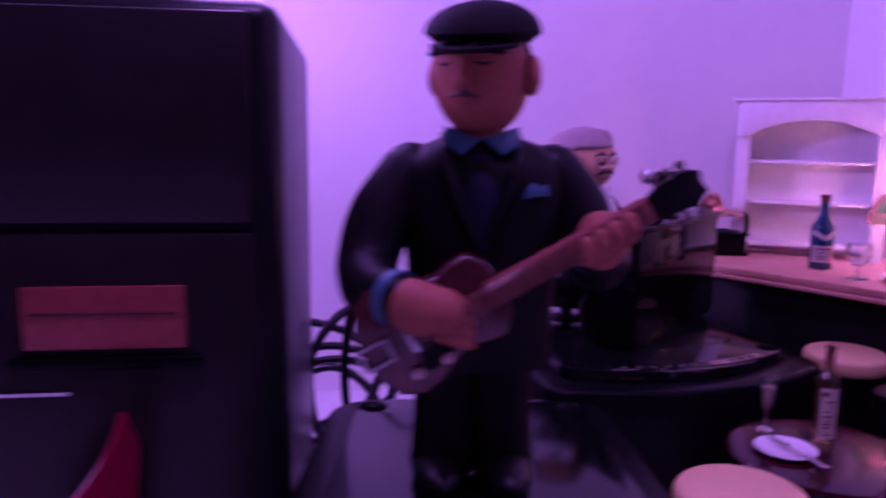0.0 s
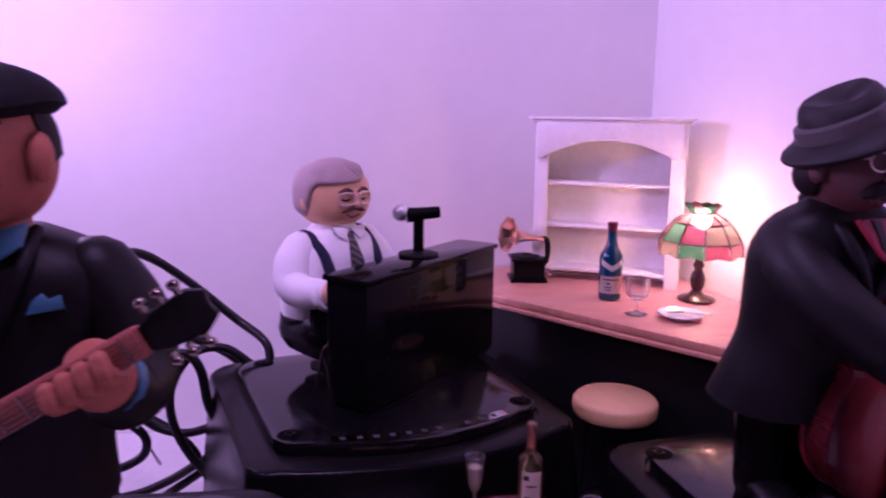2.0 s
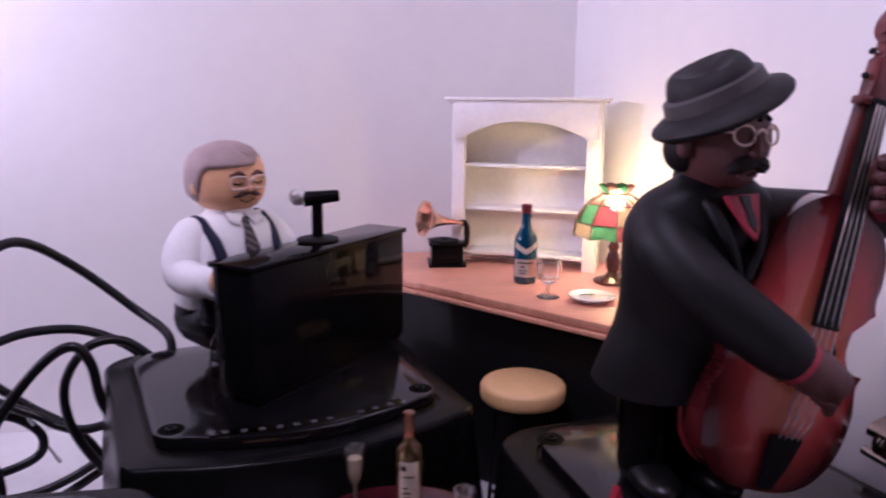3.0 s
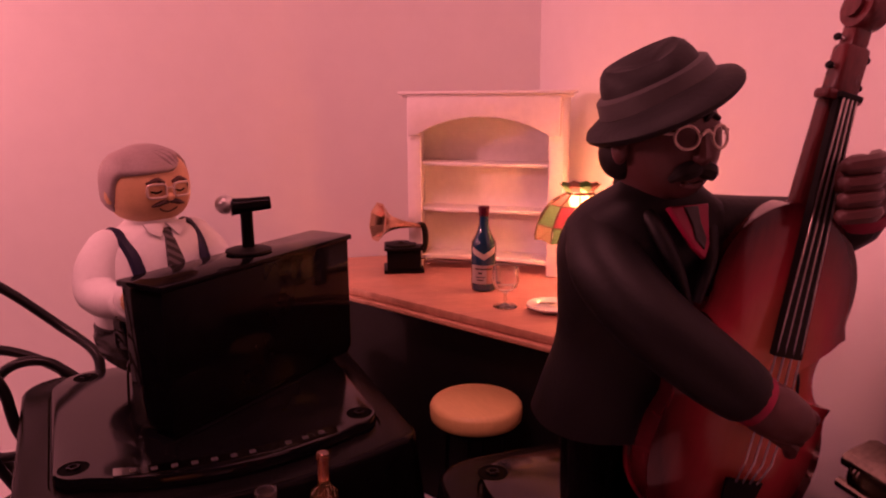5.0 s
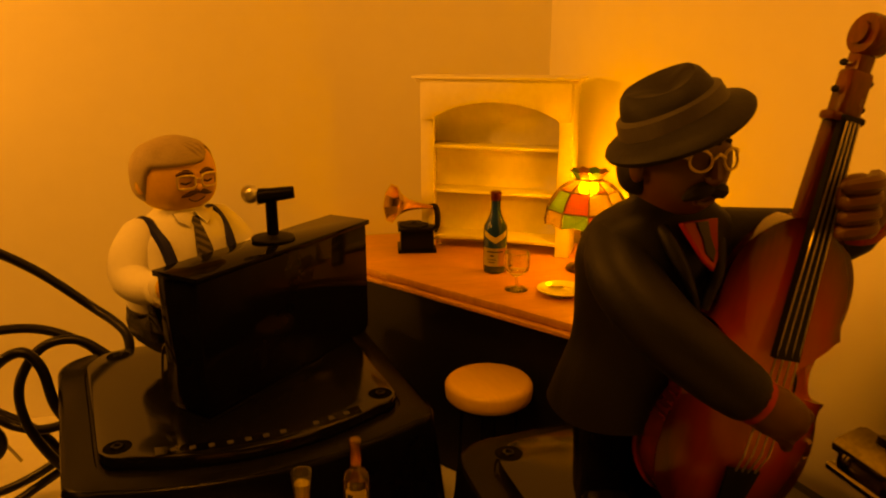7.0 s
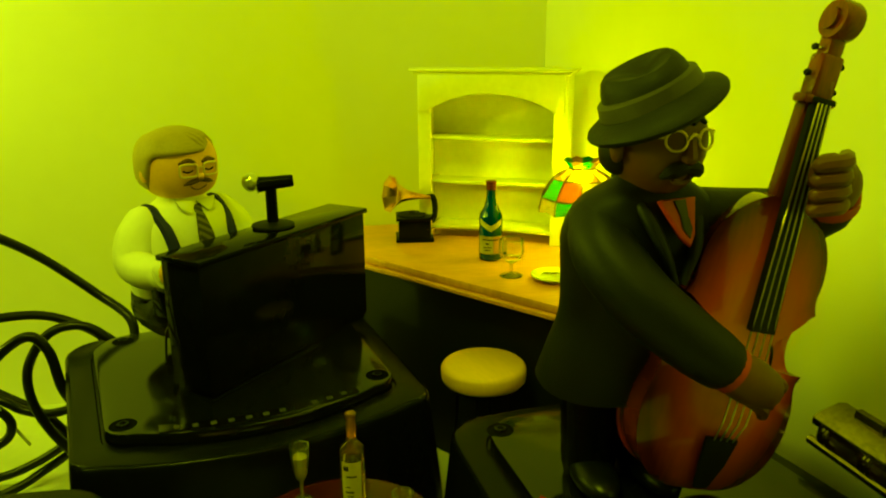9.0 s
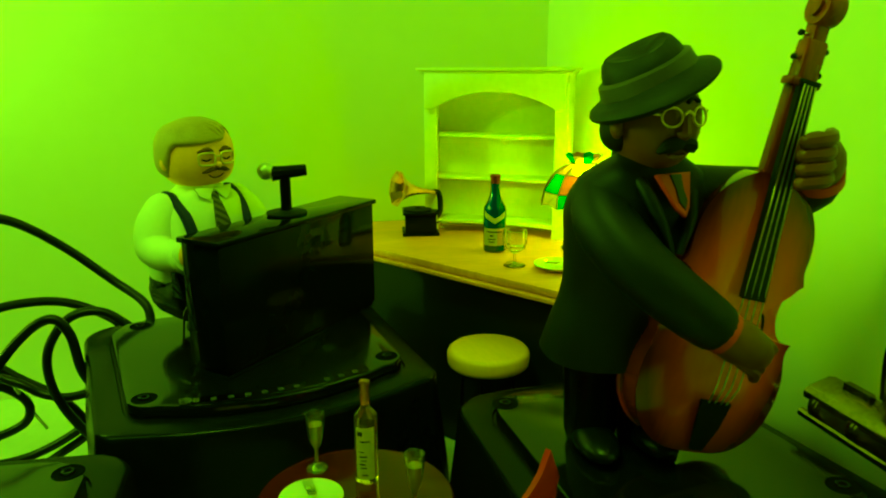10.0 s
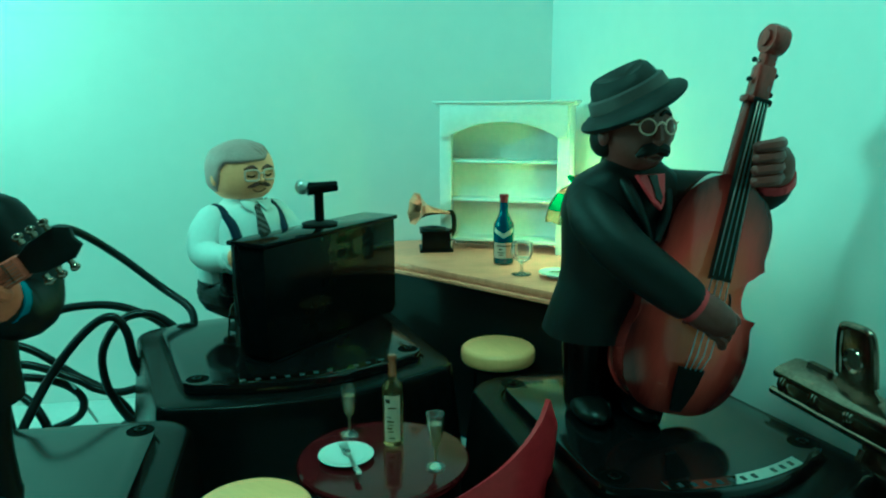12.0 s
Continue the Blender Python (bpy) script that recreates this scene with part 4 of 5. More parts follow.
def bassist():
    p = []
    h = Head((0.0012, -0.0167, 0.1466), (0.0172, 0.0178, 0.0195), 13, 0.92)
    face = h.solid()
    for v in face.verts:
        q = Matrix.Rotation(-h.face, 3, "Z") @ (v.co - h.at)
        q.x *= 1 - 0.16 * max(0.0, -q.z / 0.02)
        v.co = h.at + Matrix.Rotation(h.face, 3, "Z") @ q
    p.append((face, SKIN_B))
    p.append((h.solid(1.06, [((0, 0.0010, 0), (0, -1, -0.25)), ((0, 0, -0.0110), (0, -0.05, -1))]), DARKHAIR))
    for s in (-1, 1):
        p.append((ball((0.0072, 0.0085, 0.0085), h.on(112 * s, -0.0035, -0.0035)), DARKHAIR))
    for s in (-1, 1):
        p.append((h.lens(18 * s, 0.0028, 11, 0.0035, 0.00048, 0.0024), GOLDRIM))
        p.append((ball((0.0026, 0.0036, 0.0052), h.on(84 * s, -0.001, 0.0010)), SKIN_B))
        p.append((h.line([(29 * s, 0.0038), (58 * s, 0.0045), (84 * s, 0.004)], 0.0005, 0.0020), GOLDRIM))
        p.append((h.line([(8 * s, 0.0080), (18 * s, 0.0095), (30 * s, 0.0082)], 0.0009, 0.0004), DARKHAIR))
        p.append((h.line([(0, -0.0068, 0.0022), (8 * s, -0.0072, 0.0029), (18 * s, -0.0082, 0.0028), (27 * s, -0.0100, 0.0014)], 0.002, 0.0006), DARKHAIR))
    p.append((h.line([(-6, 0.0036), (0, 0.0048), (6, 0.0036)], 0.0006, 0.0030), GOLDRIM))
    p.append((h.line([(0, 0.003, 0.0014), (0, -0.001, 0.0023), (0, -0.0030, 0.0030)], 0.002, 0.0008), SKIN_B))
    p.append((h.line([(-12, -0.0118), (0, -0.0126), (12, -0.0118)], 0.0011, 0.0003), SKIN_B))
    # hat, tipped over one side
    tip = Matrix.Translation((-0.0012, -0.0192, 0.1584)) @ Matrix.Rotation(radians(-27), 4, "Y") @ Matrix.Rotation(radians(-1), 4, "X") @ Matrix.Scale(0.89, 4)
    n, sec = 40, []
    for r, z, curl in ((0.0195, 0.0006, 0), (0.0250, -0.0022, 0.2), (0.0278, -0.0028, 0.7), (0.0292, -0.0018, 1.0), (0.0296, -0.0004, 1.0), (0.0284, 0.0016, 0.8), (0.0252, 0.0032, 0.25), (0.0220, 0.0046, 0), (0.0204, 0.0056, 0)):
        ring = []
        for k in range(n):
            a = 2 * math.pi * k / n
            ring.append((r * 0.98 * math.cos(a), r * 1.06 * math.sin(a), z + curl * 0.0010 * math.cos(2 * a)))
        sec.append(ring)
    p.append((rings(sec), FELT))
    p[-1][0].transform(tip)
    band = lathe([(0.0206, 0.0036), (0.0217, 0.0050), (0.0206, 0.0106), (0.0188, 0.0116)], 40)
    p.append((band, BAND))
    p[-1][0].transform(tip)
    sec = []
    for r, z in ((0.0200, 0.0032), (0.0190, 0.0092), (0.0176, 0.0150), (0.0160, 0.0185), (0.0138, 0.0203), (0.0092, 0.0194), (0.0030, 0.0172)):
        ring = []
        for k in range(n):
            a = 2 * math.pi * k / n
            pinch = 1 - 0.16 * max(0, -math.sin(a)) ** 3 * max(0, (z - 0.008) / 0.012)
            ring.append((r * pinch * math.cos(a) * 0.98, r * 1.04 * math.sin(a), z - 0.0030 * max(0, -math.sin(a)) * max(0, (z - 0.004) / 0.016)))
        sec.append(ring)
    p.append((rings(sec), FELT))
    p[-1][0].transform(tip)
    # jacket with flared hem
    p.append((torso([(-0.004, 0.008, 0.0420, 0.0295, 0.0285), (-0.003, 0.004, 0.056, 0.0280, 0.0250), (-0.001, 0.0, 0.075, 0.0262, 0.0210), (0.0, -0.004, 0.096, 0.0285, 0.0205), (0.0, -0.008, 0.112, 0.0300, 0.0195), (0.001, -0.010, 0.1240, 0.0255, 0.0165), (0.002, -0.012, 0.1315, 0.0150, 0.0125), (0.002, -0.0125, 0.1335, 0.0125, 0.0110)]), JACKET))
    p.append((lathe([(0.0095, 0.118), (0.0100, 0.124), (0.0095, 0.133)], 24, (0.0030, -0.0155, 0)), SKIN_B))
    # shirt front with tie, lapels
    v = plate([(-0.0085, 0), (0.0085, 0), (0.0032, -0.014), (0.0, -0.018), (-0.0032, -0.014)], 0, 0.0024, 0.0006)
    v.transform(Matrix.Translation((0.0055, -0.0252, 0.1265)) @ Matrix.Rotation(radians(18), 4, "Z") @ Matrix.Rotation(radians(62), 4, "X"))
    p.append((v, REDSHIRT))
    tie = plate([(-0.0028, 0.001), (0.0028, 0.001), (0.0018, -0.005), (0.0022, -0.010), (0.0, -0.0135), (-0.0022, -0.010), (-0.0018, -0.005)], 0, 0.0014, 0.0004)
    tie.transform(Matrix.Translation((0.0063, -0.0275, 0.1258)) @ Matrix.Rotation(radians(18), 4, "Z") @ Matrix.Rotation(radians(62), 4, "X"))
    p.append((tie, DARKTIE))
    for s in (-1, 1):
        p.append((tube([(0.0035 + s * 0.0110, -0.0095, 0.1285, 0.0022), (0.0050 + s * 0.0112, -0.0215 + s * 0.003, 0.1240, 0.0026), (0.0068 + s * 0.0075, -0.0295 + s * 0.002, 0.1110, 0.0026), (0.0072 + s * 0.0015, -0.0310, 0.0960, 0.0016)], 0.002, 10), JACKET))
        p.append((limb([(s * 0.0115, 0.002, 0.050, 0.0150), (s * 0.0120, 0.002, 0.030, 0.0128), (s * 0.0120, 0.002, 0.010, 0.0120), (s * 0.0120, 0.001, 0.006, 0.0118)]), TUXBLACK))
        p.append((ball((0.0095, 0.0180, 0.0062), (s * 0.0135, -0.010, 0.0060)), SHOE))
    p.append((tube([(-0.0078, -0.0100, 0.1295), (-0.0070, -0.0010, 0.1325), (0.0030, 0.0040, 0.1345), (0.0125, -0.0010, 0.1325), (0.0148, -0.0100, 0.1295)], 0.0023, 10), JACKET))
    # arm that plucks the strings
    p.append((limb([(-0.0170, -0.0110, 0.1150, 0.0122), (-0.0175, -0.0220, 0.1060, 0.0128), (-0.0090, -0.0370, 0.0930, 0.0122), (0.0055, -0.0475, 0.0806, 0.0112), (0.0140, -0.0503, 0.0743, 0.0104)]), JACKET))
    p.append((tube([(0.0170, -0.0508, 0.0720, 0.0088), (0.0203, -0.0514, 0.0698, 0.0086)], 0.01, 20, 3), REDSHIRT))
    p.append((limb([(0.0185, -0.0512, 0.0708, 0.0078), (0.0260, -0.0505, 0.0660, 0.0088), (0.0325, -0.0495, 0.0620, 0.0078)]), SKIN_B))
    for k in range(4):
        p.append((limb([(0.0320 - 0.0010 * k, -0.0515 + 0.001 * k, 0.0670 - 0.0034 * k, 0.0027), (0.0395 - 0.0014 * k, -0.0500 + 0.001 * k, 0.0622 - 0.0034 * k, 0.0027), (0.0425 - 0.0018 * k, -0.0450, 0.0590 - 0.0036 * k, 0.0023)], 8), SKIN_B))
    # arm that holds the neck
    p.append((limb([(0.0200, -0.0120, 0.1170, 0.0115), (0.0400, -0.0100, 0.1160, 0.0110), (0.0580, -0.0110, 0.1150, 0.0115), (0.0680, -0.0140, 0.1172, 0.0115), (0.0708, -0.0175, 0.1195, 0.0108)]), JACKET))
    p.append((tube([(0.0712, -0.0196, 0.1225, 0.0110), (0.0698, -0.0222, 0.1262, 0.0104)], 0.01, 20, 3), REDSHIRT))
    p.append((limb([(0.0700, -0.0215, 0.1245, 0.0090), (0.0665, -0.0270, 0.1310, 0.0098), (0.0620, -0.0310, 0.1345, 0.0085)]), SKIN_B))
    for k in range(4):
        z = 0.1415 - 0.0052 * k
        p.append((limb([(0.0660, -0.0330, z, 0.0031), (0.0590, -0.0412, z - 0.0005, 0.0032), (0.0505, -0.0408, z - 0.0015, 0.0028)], 8), SKIN_B))
    one_mesh("bassist_doll", p, pose(0.3040, 0.3360, 0.1131), "standing toy musician in black jacket, brimmed hat and round spectacles", "doll")


bassist()


def bass_outline(k=1.0, grow=0.0):
    """Half outline of a double bass body: width against height."""
    half = [(0.000, 0.000), (0.012, 0.0008), (0.022, 0.0050), (0.0305, 0.0145), (0.0345, 0.0270), (0.0348, 0.0400), (0.0320, 0.0520), (0.0335, 0.0575),
            (0.0262, 0.0590), (0.0222, 0.0650), (0.0212, 0.0720), (0.0226, 0.0790), (0.0262, 0.0845), (0.0305, 0.0850), (0.0285, 0.0910), (0.0288, 0.0990), (0.0272, 0.1090), (0.0225, 0.1180), (0.0150, 0.1250), (0.0080, 0.1290), (0.0045, 0.1300)]
    run = []
    for i, j in ((0, 8), (7, 14), (13, 21)):
        run += [tuple(q) for q in smooth_path(half[i:j], 3)][1 if i else 0:]
    pts = [(x * k + (grow if x > 1e-6 else 0), z) for x, z in run]
    return pts + [(-x, z) for x, z in pts[::-1] if x > 1e-6]


def double_bass(m):
    """Front towards local -y, foot at the origin."""
    t = thing("double_bass", m, "varnished reddish-brown toy double bass held upright by the toy musician", "double bass")
    o = bass_outline()
    ribs = plate(o, -0.0085, 0.0085)
    ribs.transform(Matrix.Rotation(math.pi / 2, 4, "X"))
    part("ribs", ribs, RIBWOOD, t, sharp=50)

    def belly(y0, bulge):
        cz = 0.062
        sec = []
        for g, sc, yy in ((0.0012, 1.0, 0.0), (0.0012, 1.0, 0.0012), (0.0004, 0.985, 0.0018), (0.0, 0.93, 0.0024), (0.0, 0.80, 0.0024 + bulge * 0.45), (0.0, 0.55, 0.0024 + bulge * 0.85), (0.0, 0.25, 0.0024 + bulge)):
            sec.append([(x * sc, y0 + (-yy if y0 < 0 else yy), cz + (z - cz) * sc) for x, z in bass_outline(1.0, g)])
        return rings(sec)
    front = part("front_plate", belly(-0.0085, 0.0035), BASSBURST, t, "varnished front, dark at the rim", sharp=50)
    part("back_plate", belly(0.0085, 0.0030), BASSWOOD, t, sharp=50)
    for s in (-1, 1):
        hole = tube([(s * 0.0115, -0.01345, 0.0700), (s * 0.0132, -0.0133, 0.0665), (s * 0.0145, -0.0131, 0.0600), (s * 0.0165, -0.0128, 0.0540), (s * 0.0185, -0.0124, 0.0520)], 0.0009, 8)
        part("sound_hole", hole, MATTBLACK, front)
    part("neck", merged(box(0.0090, 0.0075, 0.048, (0, -0.0045, 0.1240), 0.0018), box(0.013, 0.010, 0.010, (0, -0.004, 0.1210), 0.003)), NECKWOOD, t)
    fb = rings([[(-w, y, z), (w, y, z), (w, y + 0.003, z), (-w, y + 0.003, z)] for w, y, z in ((0.0058, -0.0205, 0.0760), (0.0048, -0.0160, 0.1250), (0.0036, -0.0115, 0.1690))])
    part("fingerboard", fb, MATTBLACK, t, "black fingerboard")
    peg = part("pegbox", merged(box(0.0150, 0.0084, 0.0040, (0, -0.0065, 0.1678), 0.0014), box(0.0105, 0.0084, 0.018, (0, -0.0065, 0.1700), 0.0018), box(0.0078, 0.0076, 0.016, (0, -0.0064, 0.1840), 0.0020)), NECKWOOD, t)
    scroll = merged(lathe([(0.0032, -0.0050), (0.0074, -0.0045), (0.0080, -0.0030), (0.0080, 0.0030), (0.0074, 0.0045), (0.0032, 0.0050)], 28, m=Matrix.Translation((0, -0.0078, 0.2010)) @ Matrix.Rotation(math.pi / 2, 4, "Y")),
                    lathe([(0.0024, -0.0070), (0.0044, -0.0066), (0.0044, 0.0066), (0.0024, 0.0070)], 20, m=Matrix.Translation((0, -0.0078, 0.2010)) @ Matrix.Rotation(math.pi / 2, 4, "Y")))
    part("scroll", scroll, NECKWOOD, t)
    for k in range(4):
        s = -1 if k % 2 else 1
        z = 0.1745 + 0.0050 * k
        part("tuning_peg", lathe([(0.0009, -0.0055), (0.0009, 0.0055)], 10, m=Matrix.Translation((s * 0.002, -0.0065, z)) @ Matrix.Rotation(math.pi / 2, 4, "Y")), STEEL, peg)
        part("peg_head", ball((0.0011, 0.0018, 0.0014), (s * 0.0072, -0.0065, z)), MATTBLACK, peg)
    part("nut", box(0.0098, 0.0020, 0.0022, (0, -0.0125, 0.1685), 0.0004), MATTBLACK, t)
    part("tailpiece", rings([[(-w, y, z), (w, y, z), (w, y + 0.0016, z), (-w, y + 0.0016, z)] for w, y, z in ((0.0030, -0.0140, 0.0030), (0.0060, -0.0165, 0.0150), (0.0076, -0.0180, 0.0280))]), MATTBLACK, t, "black tailpiece")
    part("bridge", merged(box(0.0240, 0.0020, 0.0026, (0, -0.0160, 0.0500), 0.0006), box(0.0150, 0.0018, 0.0016, (0, -0.0202, 0.0500), 0.0005), box(0.0032, 0.0070, 0.0020, (-0.008, -0.0170, 0.0502)), box(0.0032, 0.0070, 0.0020, (0.008, -0.0170, 0.0502)), box(0.0032, 0.0070, 0.0020, (0.0, -0.0170, 0.0502))), NECKWOOD, t)
    for k in range(4):
        x = -0.0045 + 0.0030 * k
        part("string", tube([(x, -0.0185, 0.0275), (x * 1.25, -0.0216, 0.0512), (x * 0.60, -0.0130, 0.1695)], 0.00042, 6, 3), STRING, t)
    part("end_pin", lathe([(0.0012, -0.0100), (0.0018, -0.0092), (0.0018, 0.002)], 12), MATTBLACK, t)


BASS = pose(0.3230, 0.3130, 0.1226) @ pose(0, 0, 0, -2, 14.8, 4) @ Matrix.Scale(0.92, 4)
double_bass(BASS)


def guitarist():
    p = []
    h = Head((0.0010, -0.0045, 0.1515), (0.0170, 0.0182, 0.0205), -24, 0.88)
    face = h.solid()
    for v in face.verts:
        q = Matrix.Rotation(-h.face, 3, "Z") @ (v.co - h.at)
        # jaw, brow and nose drawn out of the one smooth skin
        q.x *= 1 - 0.10 * max(0.0, -q.z / 0.02)
        if q.y < 0:
            q.y -= 0.0016 * math.exp(-((q.z - 0.0065) / 0.003) ** 2) + 0.0012 * math.exp(-(q.x / 0.006) ** 2 - ((q.z + 0.0105) / 0.003) ** 2)
        v.co = h.at + Matrix.Rotation(h.face, 3, "Z") @ q
    p.append((face, SKIN_C))
    p.append((h.solid(1.05, [((0, 0.0035, 0), (0, -1, -0.1)), ((0, 0, -0.004), (0, 0.3, -1))]), DARKHAIR))
    for s in (-1, 1):
        p.append((ball((0.0032, 0.0050, 0.0070), h.on(94 * s, 0.000, 0.0012)), SKIN_C))
        p.append((h.line([(7 * s, 0.0074, 0.0014), (22 * s, 0.0084, 0.0024), (42 * s, 0.0066, 0.0010)], 0.001, 0.0018), DARKHAIR))
        p.append((h.line([(14 * s, 0.0034), (22 * s, 0.0026), (30 * s, 0.0034)], 0.0005, 0.0003), DARKHAIR))
    p.append((h.line([(0, 0.0050, 0.0012), (0, 0.001, 0.0022), (0, -0.0025, 0.0030)], 0.002, 0.0004, 8), SKIN_C))
    p.append((h.line([(-17, -0.0078, 0.0007), (0, -0.0068, 0.0013), (17, -0.0078, 0.0007)], 0.001, -0.0002), BROWNHAIR))
    p.append((h.line([(-14, -0.0100, 0.0004), (0, -0.0104, 0.0009), (14, -0.0100, 0.0004)], 0.0008, 0.0009), SKIN_C))
    # flat cap, its crown drawn forward over a short peak
    cap = ball((0.0206, 0.0228, 0.0108), segs=36)
    for v in cap.verts:
        if v.co.z < 0:
            v.co.z *= 0.55
            v.co.x *= 0.94
            v.co.y *= 0.94
        v.co.z += 0.16 * v.co.y if v.co.y < 0 else -0.06 * v.co.y
    turn = Matrix.Rotation(radians(-15), 4, "Z")
    cap.transform(Matrix.Translation((0.0010, -0.0045, 0.1668)) @ turn)
    p.append((cap, CAPM))
    peak = plate([(0.0155 * math.cos(a), -0.0120 + 0.0155 * math.sin(a)) for a in [math.pi + math.pi * k / 14 for k in range(15)]], -0.0008, 0.0008, 0.0005)
    peak.transform(Matrix.Translation((0.0010, -0.0045, 0.1640)) @ turn @ Matrix.Rotation(radians(14), 4, "X"))
    p.append((peak, CAPM))
    p.append((lathe([(0.0090, 0.126), (0.0095, 0.132), (0.0090, 0.140)], 24, (0.0005, -0.002, 0)), SKIN_C))
    p.append((torso([(0.002, -0.002, 0.0480, 0.0270, 0.0200), (0.002, -0.003, 0.065, 0.0265, 0.0205), (0.002, -0.003, 0.085, 0.0275, 0.0205), (0.002, -0.002, 0.105, 0.0305, 0.0200), (0.002, -0.001, 0.1180, 0.0320, 0.0180), (0.002, 0.0, 0.1260, 0.0240, 0.0140), (0.001, 0.0, 0.1310, 0.0120, 0.0105)]), SUIT))
    for s in (-1, 1):
        col = plate([(0, -0.002), (s * 0.0125, 0.003), (s * 0.0120, -0.0045), (s * 0.0065, -0.0085)], 0, 0.0014, 0.0003)
        col.transform(Matrix.Translation((0.001 + s * 0.0006, -0.0130, 0.1310)) @ Matrix.Rotation(radians(58), 4, "X"))
        p.append((col, BLUECLOTH))
        p.append((tube([(0.001 + s * 0.0125, -0.006, 0.1310, 0.0018), (0.001 + s * 0.0130, -0.0165, 0.1230, 0.0022), (0.001 + s * 0.0085, -0.0215, 0.1100, 0.0022), (0.001 + s * 0.0020, -0.0235, 0.0950, 0.0014)], 0.002, 10), SUIT))
        p.append((limb([(s * 0.0105, 0.0, 0.052, 0.0135), (s * 0.0108, 0.0, 0.030, 0.0115), (s * 0.0112, 0.0, 0.012, 0.0122), (s * 0.0114, 0.0, 0.007, 0.0128)]), SUIT))
        p.append((ball((0.0095, 0.0180, 0.0068), (s * 0.0130, -0.012, 0.0066)), SHOE))
    p.append((torso([(0.001, -0.0035, 0.092, 0.0110, 0.0200), (0.001, -0.0045, 0.110, 0.0125, 0.0180), (0.001, -0.0030, 0.1245, 0.0110, 0.0125)]), NAVY))
    sq = plate([(-0.0048, 0), (0.0048, 0.001), (0.0040, 0.0050), (0.0010, 0.0040), (-0.0006, 0.0058), (-0.0030, 0.0038)], 0, 0.0012, 0.0003)
    sq.transform(Matrix.Translation((0.0195, -0.0192, 0.1095)) @ Matrix.Rotation(radians(18), 4, "Z") @ Matrix.Rotation(radians(82), 4, "X"))
    p.append((sq, BLUECLOTH))
    # strumming arm
    p.append((limb([(-0.0240, -0.001, 0.1165, 0.0118), (-0.0345, -0.008, 0.1010, 0.0120), (-0.0385, -0.018, 0.0850, 0.0108), (-0.0340, -0.032, 0.0790, 0.0105), (-0.0270, -0.040, 0.0785, 0.0095)]), SUIT))
    p.append((tube([(-0.0278, -0.0390, 0.0785, 0.0100), (-0.0250, -0.0415, 0.0785, 0.0095)], 0.01, 16, 3), BLUECLOTH))
    p.append((limb([(-0.0255, -0.0412, 0.0785, 0.0080), (-0.0190, -0.0455, 0.0770, 0.0090), (-0.0120, -0.0465, 0.0765, 0.0075)]), SKIN_C))
    for k in range(4):
        p.append((limb([(-0.0130, -0.0465, 0.0800 - 0.0036 * k, 0.0028), (-0.0060, -0.0455, 0.0775 - 0.0036 * k, 0.0027), (-0.0030, -0.0420, 0.0755 - 0.0036 * k, 0.0023)], 8), SKIN_C))
    # fretting arm
    p.append((limb([(0.0275, -0.001, 0.1165, 0.0118), (0.0365, -0.004, 0.1040, 0.0118), (0.0412, -0.012, 0.0900, 0.0108), (0.0410, -0.0260, 0.0890, 0.0100), (0.0396, -0.0310, 0.0935, 0.0092)]), SUIT))
    p.append((tube([(0.0398, -0.0305, 0.0933, 0.0098), (0.0393, -0.0330, 0.0945, 0.0093)], 0.01, 16, 3), BLUECLOTH))
    p.append((limb([(0.0393, -0.0330, 0.0943, 0.0080), (0.0390, -0.0370, 0.0979, 0.0090), (0.0385, -0.0385, 0.1005, 0.0075)]), SKIN_C))
    for k in range(4):
        x = 0.0328 + 0.0041 * k
        p.append((limb([(x, -0.0420, 0.0930 + 0.0021 * k, 0.0028), (x, -0.0500, 0.0955 + 0.0024 * k, 0.0027), (x - 0.001, -0.0505, 0.0990 + 0.0025 * k, 0.0023)], 8), SKIN_C))
    one_mesh("guitarist_doll", p, pose(0.0125, 0.272, 0.1131), "standing toy musician in black suit, flat cap and blue collar", "doll")


guitarist()


